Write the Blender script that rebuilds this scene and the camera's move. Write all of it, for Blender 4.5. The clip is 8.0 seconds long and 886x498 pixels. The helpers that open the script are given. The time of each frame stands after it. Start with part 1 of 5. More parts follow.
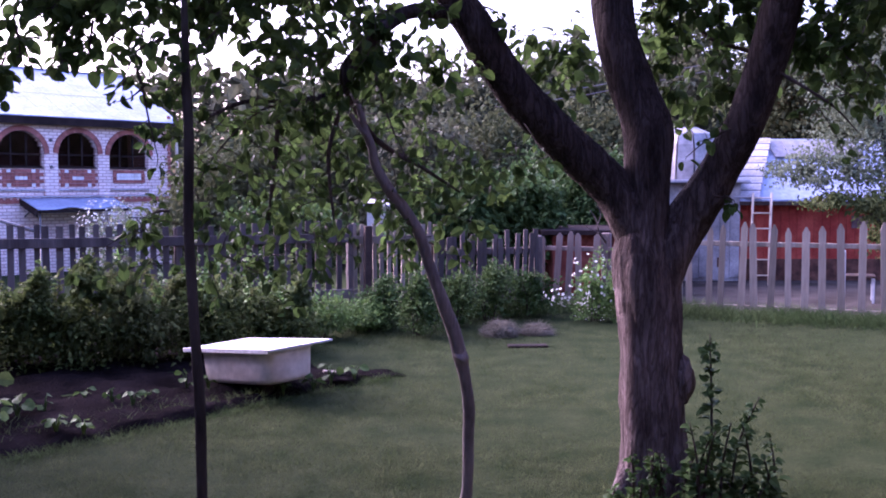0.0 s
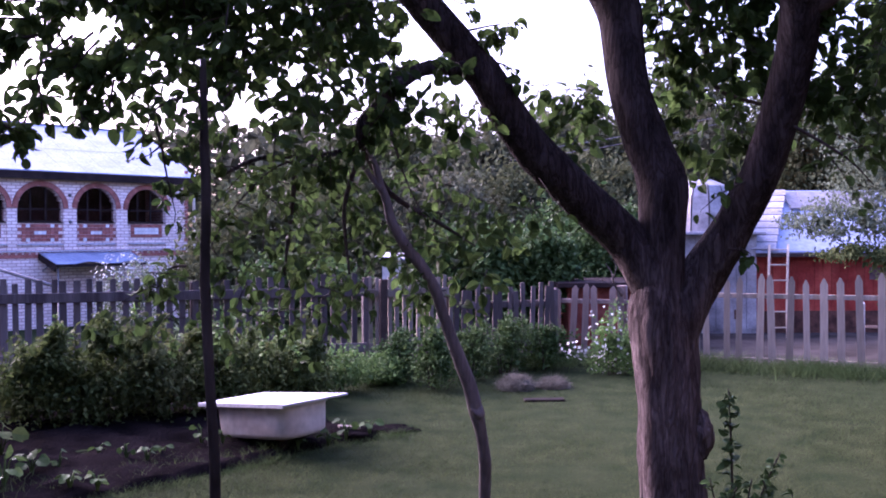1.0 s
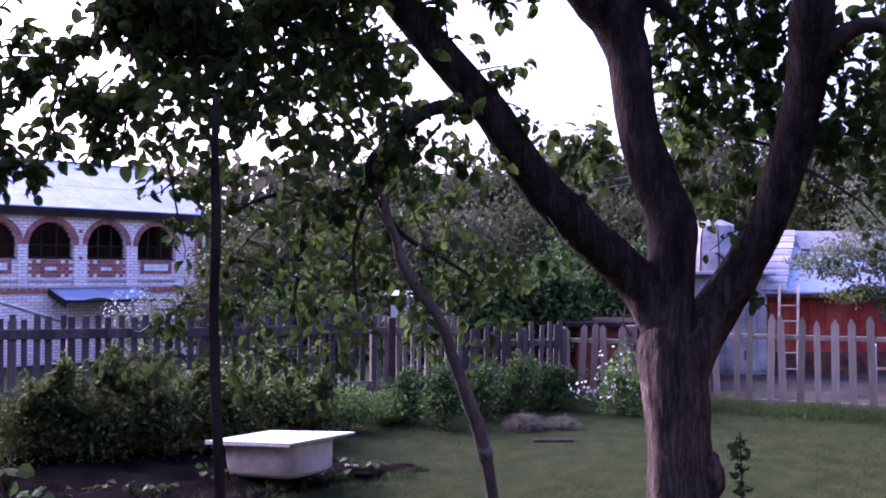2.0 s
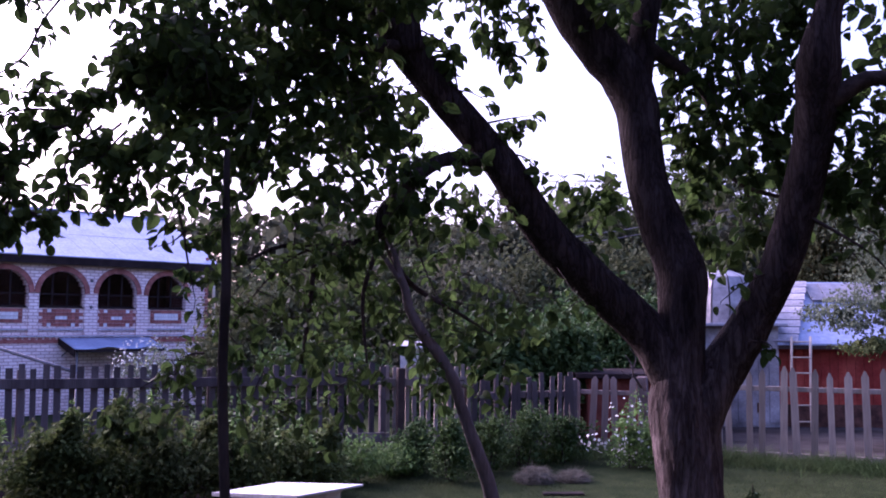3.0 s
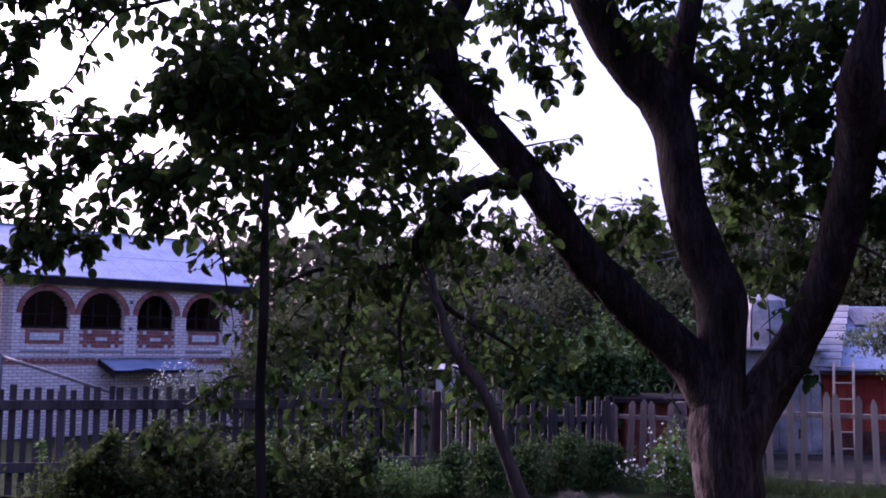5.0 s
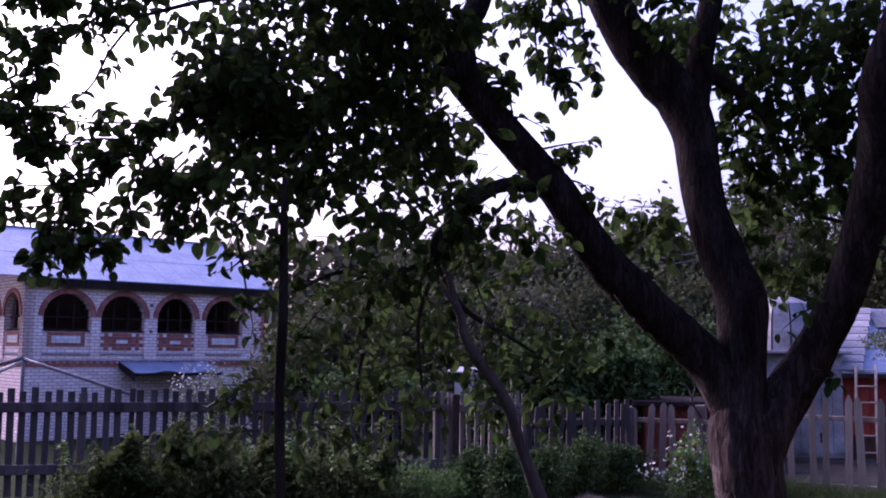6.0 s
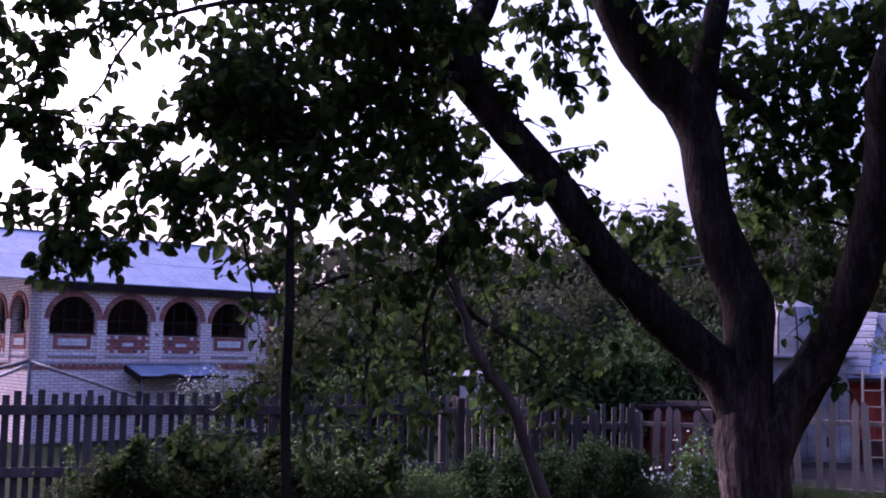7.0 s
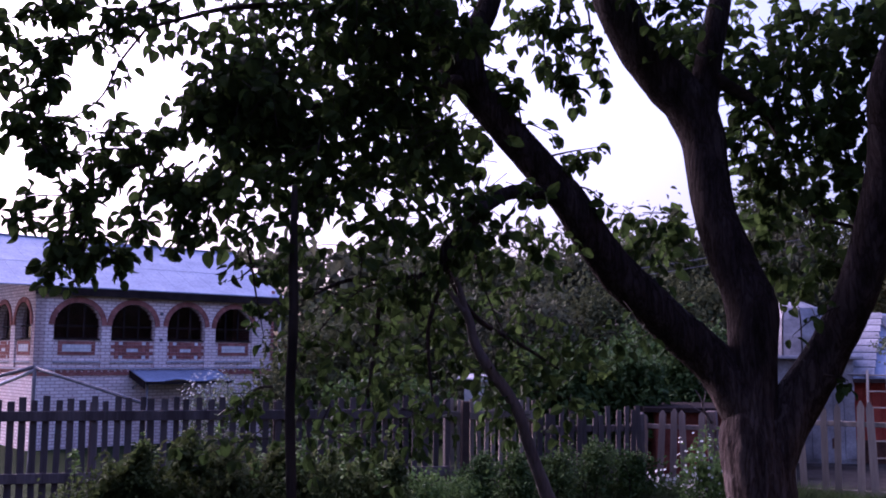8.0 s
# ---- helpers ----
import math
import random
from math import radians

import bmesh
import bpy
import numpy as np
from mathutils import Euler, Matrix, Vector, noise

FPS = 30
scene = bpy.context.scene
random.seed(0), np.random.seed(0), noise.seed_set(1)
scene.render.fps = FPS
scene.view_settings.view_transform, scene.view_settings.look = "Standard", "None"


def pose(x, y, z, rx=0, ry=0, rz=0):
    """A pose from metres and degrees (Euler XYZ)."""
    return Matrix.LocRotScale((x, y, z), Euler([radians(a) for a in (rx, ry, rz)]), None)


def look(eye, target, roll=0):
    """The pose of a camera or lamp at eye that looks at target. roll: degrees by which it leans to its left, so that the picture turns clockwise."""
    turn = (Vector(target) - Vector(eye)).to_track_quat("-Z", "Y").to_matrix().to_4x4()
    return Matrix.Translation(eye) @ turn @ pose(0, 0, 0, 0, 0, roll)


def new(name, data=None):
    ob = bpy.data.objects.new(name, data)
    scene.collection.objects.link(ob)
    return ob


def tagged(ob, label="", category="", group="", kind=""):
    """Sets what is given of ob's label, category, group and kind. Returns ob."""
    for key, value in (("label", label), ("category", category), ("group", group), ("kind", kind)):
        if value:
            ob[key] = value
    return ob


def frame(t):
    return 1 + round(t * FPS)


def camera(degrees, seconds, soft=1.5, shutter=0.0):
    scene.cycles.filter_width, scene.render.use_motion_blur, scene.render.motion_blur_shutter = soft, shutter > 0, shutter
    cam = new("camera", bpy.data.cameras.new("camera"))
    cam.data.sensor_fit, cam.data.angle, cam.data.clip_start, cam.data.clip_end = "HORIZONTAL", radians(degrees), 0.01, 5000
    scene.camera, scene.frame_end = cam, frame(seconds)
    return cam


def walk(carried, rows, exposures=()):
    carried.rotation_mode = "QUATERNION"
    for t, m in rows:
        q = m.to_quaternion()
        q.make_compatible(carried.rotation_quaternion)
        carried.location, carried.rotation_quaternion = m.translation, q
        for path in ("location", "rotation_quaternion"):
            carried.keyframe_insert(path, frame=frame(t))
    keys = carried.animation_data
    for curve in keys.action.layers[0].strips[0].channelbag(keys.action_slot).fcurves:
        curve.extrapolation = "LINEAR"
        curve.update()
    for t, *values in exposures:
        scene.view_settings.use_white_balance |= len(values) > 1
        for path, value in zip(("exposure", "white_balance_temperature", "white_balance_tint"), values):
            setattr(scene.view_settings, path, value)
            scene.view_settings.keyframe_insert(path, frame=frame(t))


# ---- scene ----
# ---------------- camera: held by hand at one spot, tilting up and turning left ----------------
cam = camera(50.18, 8.0, soft=1.85)
ROWS = [
    (0.0, 0.0000, 0.0000, 1.8000, 86.000, -0.000, 0.000),
    (0.5, -0.0020, 0.0019, 1.8021, 87.569, 0.134, 0.428),
    (1.0, -0.0002, -0.0034, 1.8070, 89.186, 0.254, 0.910),
    (1.5, -0.0012, -0.0014, 1.8075, 90.252, 0.069, 1.217),
    (3.0, 0.0021, -0.0095, 1.8116, 94.533, -0.281, 2.033),
    (3.5, 0.0021, -0.0130, 1.8131, 95.721, -0.327, 2.507),
    (4.0, 0.0007, -0.0153, 1.8164, 95.996, -0.369, 3.046),
    (4.5, -0.0020, -0.0098, 1.8167, 95.849, -0.463, 3.584),
    (6.0, -0.0047, -0.0067, 1.8164, 96.046, -0.566, 5.285),
    (6.5, -0.0036, -0.0135, 1.8175, 96.102, -0.528, 5.601),
    (7.0, -0.0076, -0.0103, 1.8184, 96.246, -0.683, 5.602),
    (7.5, -0.0069, -0.0122, 1.8190, 96.343, -0.390, 5.749),
    (8.0, -0.0072, -0.0146, 1.8180, 96.456, -0.294, 5.849),
]
EXPOSURES = [(0.0, 2.72, 5150, 57), (1.5, 2.57, 5150, 57), (3.0, 1.98, 5150, 57), (4.0, 1.5, 5150, 57), (8.0, 1.28, 5150, 57)]
walk(cam, [(t, pose(x, y, z, rx, ry, rz)) for t, x, y, z, rx, ry, rz in ROWS], EXPOSURES)

# ---------------- evening sky and a faint, wide sun ----------------
world = bpy.data.worlds.new("evening_sky")
scene.world = world
world.use_nodes = True
wn = world.node_tree.nodes
sky = wn.new("ShaderNodeTexSky")
sky.sky_type, sky.sun_disc = "NISHITA", False
sky.sun_elevation, sky.sun_rotation = radians(29.5), radians(-54.8)
sky.air_density, sky.dust_density, sky.ozone_density = 1.0, 8.2, 1.1
wn["Background"].inputs[1].default_value = 0.15
world.node_tree.links.new(sky.outputs[0], wn["Background"].inputs[0])
sun_lamp = bpy.data.lights.new("sun", "SUN")
sun_lamp.energy, sun_lamp.angle, sun_lamp.color = 0.13, radians(55), (1.0, 0.93, 0.9)
sun_ob = new("sun", sun_lamp)
sun_ob.matrix_world = look((-16.6, 11.7, 11.5), (0, 0, 0))


# ---------------- materials ----------------
def mat(name, a, b, scale=6.0, fine=60.0, rough=0.85, bump=0.3, metal=0.0, stretch=(1, 1, 1), rnd=0.0,
        island=0.0, spec=0.08, through_light=0.0, contrast=0.5, coords="Object", deep=0.0):
    """Two colours mixed by a broad and a fine noise, with relief from the fine one."""
    m = bpy.data.materials.new(name)
    m.use_nodes = True
    n, l = m.node_tree.nodes, m.node_tree.links
    bsdf = n["Principled BSDF"]
    tc, mp = n.new("ShaderNodeTexCoord"), n.new("ShaderNodeMapping")
    mp.inputs["Scale"].default_value = stretch
    l.new(tc.outputs[coords], mp.inputs[0])
    n1, n2 = n.new("ShaderNodeTexNoise"), n.new("ShaderNodeTexNoise")
    n1.inputs["Scale"].default_value, n1.inputs["Detail"].default_value = scale, 6
    n2.inputs["Scale"].default_value, n2.inputs["Detail"].default_value = fine, 4
    for k in (n1, n2):
        l.new(mp.outputs[0], k.inputs["Vector"])
    ramp = n.new("ShaderNodeValToRGB")
    ramp.color_ramp.elements[0].position, ramp.color_ramp.elements[1].position = 0.5 - contrast / 3, 0.5 + contrast / 3
    ramp.color_ramp.elements[0].color, ramp.color_ramp.elements[1].color = (*a, 1), (*b, 1)
    l.new(n1.outputs["Fac"], ramp.inputs[0])
    hsv = n.new("ShaderNodeHueSaturation")
    l.new(ramp.outputs[0], hsv.inputs["Color"])
    val = n.new("ShaderNodeMath")
    val.operation, val.inputs[1].default_value, val.inputs[2].default_value = "MULTIPLY_ADD", 0.7, 0.65
    l.new(n2.outputs["Fac"], val.inputs[0])
    out = val.outputs[0]
    for amount, node, socket in ((rnd, "ShaderNodeObjectInfo", "Random"), (island, "ShaderNodeNewGeometry", "Random Per Island")):
        if amount:
            r, mul, mix = n.new(node), n.new("ShaderNodeMath"), n.new("ShaderNodeMath")
            mul.operation, mul.inputs[1].default_value, mul.inputs[2].default_value = "MULTIPLY_ADD", amount, 1 - amount / 2
            l.new(r.outputs[socket], mul.inputs[0])
            mix.operation = "MULTIPLY"
            l.new(mul.outputs[0], mix.inputs[0])
            l.new(out, mix.inputs[1])
            out = mix.outputs[0]
    l.new(out, hsv.inputs["Value"])
    l.new(hsv.outputs[0], bsdf.inputs["Base Color"])
    bsdf.inputs["Roughness"].default_value, bsdf.inputs["Metallic"].default_value = rough, metal
    bsdf.inputs["Specular IOR Level"].default_value = spec
    if bump:
        bp = n.new("ShaderNodeBump")
        bp.inputs["Strength"].default_value, bp.inputs["Distance"].default_value = bump, 0.02
        l.new(n2.outputs["Fac"], bp.inputs["Height"])
        if deep:
            b2 = n.new("ShaderNodeBump")
            b2.inputs["Strength"].default_value, b2.inputs["Distance"].default_value = 1.0, deep
            l.new(n1.outputs["Fac"], b2.inputs["Height"])
            l.new(b2.outputs[0], bp.inputs["Normal"])
        l.new(bp.outputs[0], bsdf.inputs["Normal"])
    if through_light:
        tr, mx = n.new("ShaderNodeBsdfTranslucent"), n.new("ShaderNodeMixShader")
        l.new(hsv.outputs[0], tr.inputs[0])
        mx.inputs[0].default_value = through_light
        l.new(bsdf.outputs[0], mx.inputs[1])
        l.new(tr.outputs[0], mx.inputs[2])
        l.new(mx.outputs[0], n["Material Output"].inputs[0])
    return m


def brick_mat(name, a, b, mortar, width=0.26, row=0.095):
    m = mat(name, a, b, scale=1.2, fine=30, rough=0.9, bump=0.0)
    n, l = m.node_tree.nodes, m.node_tree.links
    bsdf, hsv = n["Principled BSDF"], n["Hue/Saturation/Value"]
    tc, sep, add, com = n.new("ShaderNodeTexCoord"), n.new("ShaderNodeSeparateXYZ"), n.new("ShaderNodeMath"), n.new("ShaderNodeCombineXYZ")
    l.new(tc.outputs["Object"], sep.inputs[0])
    l.new(sep.outputs[0], add.inputs[0])
    l.new(sep.outputs[1], add.inputs[1])
    l.new(add.outputs[0], com.inputs[0])
    l.new(sep.outputs[2], com.inputs[1])
    br = n.new("ShaderNodeTexBrick")
    for key, v in (("Scale", 1.0), ("Brick Width", width), ("Row Height", row), ("Mortar Size", 0.012), ("Mortar Smooth", 0.2), ("Bias", 0.0)):
        br.inputs[key].default_value = v
    br.inputs["Color1"].default_value, br.inputs["Color2"].default_value = (1, 1, 1, 1), (0.8, 0.78, 0.78, 1)
    br.inputs["Mortar"].default_value = (*mortar, 1)
    l.new(com.outputs[0], br.inputs["Vector"])
    mul = n.new("ShaderNodeMixRGB")
    mul.blend_type, mul.inputs[0].default_value = "MULTIPLY", 1
    l.new(hsv.outputs[0], mul.inputs[1])
    l.new(br.outputs["Color"], mul.inputs[2])
    l.new(mul.outputs[0], bsdf.inputs["Base Color"])
    bp = n.new("ShaderNodeBump")
    bp.invert, bp.inputs["Strength"].default_value, bp.inputs["Distance"].default_value = True, 0.6, 0.01
    l.new(br.outputs["Fac"], bp.inputs["Height"])
    l.new(bp.outputs[0], bsdf.inputs["Normal"])
    return m


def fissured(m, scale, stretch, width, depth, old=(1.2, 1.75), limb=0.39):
    """Plates of flaking bark parted by dark, crooked cracks; above the old wood a darker brown, partly younger bark,
    partly crown shade put into the colour.
    """
    n, l = m.node_tree.nodes, m.node_tree.links
    bsdf, hsv = n["Principled BSDF"], n["Hue/Saturation/Value"]
    tc, mp, bend, mix = n.new("ShaderNodeTexCoord"), n.new("ShaderNodeMapping"), n.new("ShaderNodeTexNoise"), n.new("ShaderNodeMixRGB")
    mp.inputs["Scale"].default_value = stretch
    l.new(tc.outputs["Object"], mp.inputs[0])
    bend.inputs["Scale"].default_value, bend.inputs["Detail"].default_value = scale * 0.8, 3
    l.new(mp.outputs[0], bend.inputs["Vector"])
    mix.blend_type, mix.inputs[0].default_value = "ADD", 0.11
    l.new(mp.outputs[0], mix.inputs[1])
    l.new(bend.outputs["Color"], mix.inputs[2])
    crack, plate = n.new("ShaderNodeTexVoronoi"), n.new("ShaderNodeTexVoronoi")
    crack.feature = "DISTANCE_TO_EDGE"
    for k in (crack, plate):
        k.inputs["Scale"].default_value = scale
        l.new(mix.outputs[0], k.inputs["Vector"])
    ramp = n.new("ShaderNodeValToRGB")
    ramp.color_ramp.elements[0].color, ramp.color_ramp.elements[1].color = (0.56, 0.53, 0.53, 1), (1, 1, 1, 1)
    ramp.color_ramp.elements[1].position = width
    l.new(crack.outputs["Distance"], ramp.inputs[0])
    tone = n.new("ShaderNodeValToRGB")
    tone.color_ramp.elements[0].color, tone.color_ramp.elements[1].color = (0.68, 0.65, 0.66, 1), (1.18, 1.15, 1.14, 1)
    l.new(plate.outputs["Color"], tone.inputs[0])
    last = hsv.outputs[0]
    for k in (ramp, tone):
        mul = n.new("ShaderNodeMixRGB")
        mul.blend_type, mul.inputs[0].default_value = "MULTIPLY", 1.0
        l.new(last, mul.inputs[1])
        l.new(k.outputs[0], mul.inputs[2])
        last = mul.outputs[0]
    # height ramp that multiplies crown shade and darker limb bark into the colour
    sep, shade_height, limb_shade, mul = n.new("ShaderNodeSeparateXYZ"), n.new("ShaderNodeMath"), n.new("ShaderNodeMapRange"), n.new("ShaderNodeMixRGB")
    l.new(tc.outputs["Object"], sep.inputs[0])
    shade_height.operation, shade_height.inputs[1].default_value = "MULTIPLY_ADD", 0.9
    l.new(bend.outputs["Fac"], shade_height.inputs[0])
    l.new(sep.outputs[2], shade_height.inputs[2])
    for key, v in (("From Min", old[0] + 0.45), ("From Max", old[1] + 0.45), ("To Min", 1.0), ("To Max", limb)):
        limb_shade.inputs[key].default_value = v
    l.new(shade_height.outputs[0], limb_shade.inputs["Value"])
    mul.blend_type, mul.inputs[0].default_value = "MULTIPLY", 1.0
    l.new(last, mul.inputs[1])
    l.new(limb_shade.outputs[0], mul.inputs[2])
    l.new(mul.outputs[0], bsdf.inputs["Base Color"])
    bp = n.new("ShaderNodeBump")
    bp.inputs["Strength"].default_value, bp.inputs["Distance"].default_value = 0.9, depth
    l.new(ramp.outputs[0], bp.inputs["Height"])
    l.new(bsdf.inputs["Normal"].links[0].from_socket, bp.inputs["Normal"])
    l.new(bp.outputs[0], bsdf.inputs["Normal"])
    return m


M_LAWN = mat("lawn", (0.0125, 0.0215, 0.008), (0.034, 0.043, 0.0185), spec=0.01, scale=3.5, fine=30, bump=0.6, contrast=0.9)
M_GRASS = mat("grass_blades", (0.034, 0.055, 0.021), (0.098, 0.115, 0.052), spec=0.01, scale=3.5, fine=10, bump=0, island=0.2, through_light=0.5, contrast=0.8)
M_SOIL = mat("dark_soil", (0.006, 0.005, 0.005), (0.015, 0.012, 0.0125), spec=0.0, scale=3, fine=35, bump=1.0)
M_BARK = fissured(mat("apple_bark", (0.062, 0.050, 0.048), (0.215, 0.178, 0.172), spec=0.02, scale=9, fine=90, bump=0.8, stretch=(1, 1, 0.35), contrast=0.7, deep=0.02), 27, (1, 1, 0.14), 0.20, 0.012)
M_TWIG = mat("twig_bark", (0.028, 0.021, 0.019), (0.065, 0.049, 0.044), scale=20, fine=80, bump=0.4)
M_LEAF = mat("apple_leaf", (0.034, 0.063, 0.016), (0.064, 0.100, 0.026), scale=2, fine=40, rough=0.5, bump=0.0, island=0.9, through_light=0.55)
M_PROP = mat("weathered_stick", (0.11, 0.092, 0.092), (0.21, 0.18, 0.18), scale=12, fine=60, bump=0.6, stretch=(1, 1, 0.2))
M_POLE = mat("dark_stick", (0.022, 0.018, 0.016), (0.052, 0.043, 0.039), scale=12, fine=60, bump=0.6, stretch=(1, 1, 0.2))
M_DRAB = mat("brown_grey_wood", (0.105, 0.080, 0.074), (0.195, 0.152, 0.142), scale=7, fine=50, bump=0.5, stretch=(1, 1, 0.12), rnd=0.5)
M_PALE = mat("grey_weathered_wood", (0.155, 0.127, 0.106), (0.30, 0.25, 0.213), scale=7, fine=50, bump=0.5, stretch=(1, 1, 0.12), rnd=0.6)
M_SLAT = mat("dark_weathered_wood", (0.066, 0.053, 0.055), (0.135, 0.113, 0.113), scale=7, fine=50, bump=0.5, stretch=(1, 1, 0.12), rnd=0.6)
M_SHADED_SLAT = mat("shaded_brown_wood", (0.055, 0.043, 0.042), (0.12, 0.097, 0.094), scale=7, fine=50, bump=0.5, stretch=(1, 1, 0.12), rnd=0.6)
M_BUSH = mat("currant_leaf", (0.04, 0.08, 0.022), (0.085, 0.13, 0.04), scale=2, fine=40, rough=0.55, bump=0, island=0.8, through_light=0.25)
M_HEDGE = mat("hedge_leaf", (0.044, 0.070, 0.020), (0.098, 0.126, 0.040), scale=3, fine=40, rough=0.7, bump=0, island=0.9, through_light=0.25, spec=0.05)
M_OLIVE = mat("olive_leaf", (0.05, 0.07, 0.024), (0.12, 0.14, 0.05), scale=3, fine=40, rough=0.7, bump=0, island=0.9, through_light=0.25, spec=0.05)
M_SHOOT = mat("shoot_leaf", (0.035, 0.072, 0.02), (0.07, 0.115, 0.035), scale=3, fine=40, rough=0.55, bump=0, island=0.7, through_light=0.25)
M_FAR = mat("far_foliage", (0.042, 0.056, 0.024), (0.100, 0.108, 0.051), scale=0.35, fine=4, rough=0.8, bump=0, island=0.6, through_light=0.25, contrast=0.8)
M_ENAMEL = mat("old_white_enamel", (0.56, 0.49, 0.45), (0.74, 0.69, 0.66), scale=4, fine=14, rough=0.3, bump=0.05, spec=0.5)
M_BOARD = mat("white_board", (0.54, 0.53, 0.555), (0.68, 0.67, 0.69), scale=4, fine=30, rough=0.6, bump=0.1)
M_BRICK = brick_mat("white_brick", (0.91, 0.74, 0.70), (0.95, 0.83, 0.79), (0.50, 0.37, 0.36))
M_RED = mat("red_brick", (0.25, 0.085, 0.068), (0.36, 0.15, 0.125), scale=5, fine=40, bump=0.4, rnd=0.5)
M_WBRICK = mat("white_brick_piece", (0.62, 0.59, 0.58), (0.78, 0.75, 0.74), scale=5, fine=40, bump=0.4, rnd=0.3)
M_ROOF = mat("galvanised_roof", (0.27, 0.31, 0.42), (0.36, 0.40, 0.52), scale=1.5, fine=12, rough=0.55, bump=0.05, metal=0.2)
# dark brown stands for the shade inside rooms, vent and small windows
M_DARK = mat("shaded_interior", (0.09, 0.055, 0.055), (0.16, 0.10, 0.10), scale=2, fine=8, bump=0)
M_REDWALL = mat("red_painted_boards", (0.30, 0.045, 0.03), (0.40, 0.075, 0.05), scale=2, fine=20, bump=0.3)
M_WHITEWASH = mat("whitewashed_boards", (0.11, 0.10, 0.102), (0.46, 0.44, 0.445), scale=2.2, fine=25, bump=0.3, contrast=0.75)
M_FLOWER = mat("white_petals", (0.60, 0.58, 0.52), (0.76, 0.74, 0.68), scale=5, fine=20, bump=0)
M_RUST = mat("rusty_iron", (0.05, 0.025, 0.02), (0.14, 0.065, 0.045), scale=6, fine=40, bump=0.5)
M_LEDGE = mat("pale_blue_ledge", (0.42, 0.43, 0.48), (0.55, 0.56, 0.60), scale=3, fine=20, bump=0.1)
M_WOOD = mat("dark_brown_wood", (0.035, 0.024, 0.022), (0.075, 0.052, 0.045), scale=5, fine=40, bump=0.3)
M_CREAM = mat("cream_paint", (0.55, 0.48, 0.38), (0.66, 0.60, 0.50), scale=4, fine=30, rough=0.5, bump=0.1)
M_REDPLANK = mat("red_plank", (0.26, 0.036, 0.026), (0.36, 0.07, 0.045), scale=3, fine=30, bump=0.3, rnd=0.35)
M_OCHRE = mat("ochre_door", (0.42, 0.20, 0.07), (0.55, 0.30, 0.12), scale=3, fine=30, bump=0.3)
M_SHINGLE = mat("grey_shingle", (0.24, 0.23, 0.25), (0.38, 0.37, 0.40), scale=4, fine=30, bump=0.4, rnd=0.3)
M_DOME = mat("silvery_sheet", (0.20, 0.19, 0.20), (0.36, 0.335, 0.345), scale=3, fine=20, rough=0.45, metal=0.4, bump=0.1, rnd=0.25)
M_LADDER = mat("light_wood", (0.45, 0.34, 0.25), (0.60, 0.48, 0.37), scale=8, fine=50, bump=0.3)
M_RUSTWALL = mat("rust_brown_boards", (0.11, 0.03, 0.022), (0.19, 0.062, 0.045), scale=4, fine=30, bump=0.4, rnd=0.4)
M_PLASTER = mat("white_plaster", (0.50, 0.47, 0.48), (0.66, 0.63, 0.64), scale=2, fine=20, bump=0.2)
M_YOUNG = mat("young_leaf", (0.075, 0.14, 0.035), (0.12, 0.19, 0.055), scale=2, fine=40, rough=0.5, bump=0, island=0.7, through_light=0.3)
M_LIME = mat("lime_leaf", (0.10, 0.165, 0.045), (0.165, 0.235, 0.075), scale=6, fine=40, rough=0.5, bump=0, island=0.3, through_light=0.3)
M_SILVER = mat("grey_green_leaf", (0.085, 0.112, 0.066), (0.155, 0.185, 0.120), scale=2, fine=40, rough=0.55, bump=0, island=0.7, through_light=0.25)
M_FARYELLOW = mat("yellow_green_foliage", (0.052, 0.061, 0.032), (0.110, 0.111, 0.064), scale=0.3, fine=4, rough=0.7, bump=0, island=0.9, through_light=0.25, contrast=0.8)
M_HAY = mat("dried_grass", (0.070, 0.070, 0.054), (0.135, 0.132, 0.105), scale=9, fine=60, bump=1.0)
M_STRAW = mat("straw", (0.10, 0.095, 0.075), (0.22, 0.205, 0.165), scale=3, fine=10, bump=0, island=0.6, through_light=0.4)
M_YARD = mat("trodden_earth", (0.030, 0.026, 0.024), (0.072, 0.063, 0.058), scale=1.5, fine=18, bump=0.6, spec=0.0)
M_SKYBLOCK = mat("sky_block_boards", (0.06, 0.05, 0.045), (0.12, 0.10, 0.09), scale=3, fine=30, bump=0.3, stretch=(1, 1, 0.1))
M_TALL = mat("tall_grass_blades", (0.05, 0.085, 0.025), (0.10, 0.135, 0.05), scale=1, fine=10, bump=0, island=0.6, through_light=0.25)
M_FRAME = mat("dark_window_frame", (0.016, 0.011, 0.011), (0.035, 0.024, 0.023), scale=5, fine=40, bump=0.2)
M_GLASS = bpy.data.materials.new("window_glass")
M_GLASS.use_nodes = True
gl = M_GLASS.node_tree.nodes["Principled BSDF"]
gl.inputs["Base Color"].default_value, gl.inputs["Roughness"].default_value, gl.inputs["Transmission Weight"].default_value = (0.62, 0.5, 0.5, 1), 0.06, 1.0
gl.inputs["IOR"].default_value = 1.2
M_METAL = mat("grey_pipe", (0.13, 0.12, 0.13), (0.22, 0.21, 0.22), scale=8, fine=40, rough=0.6, metal=0.3, bump=0.1)


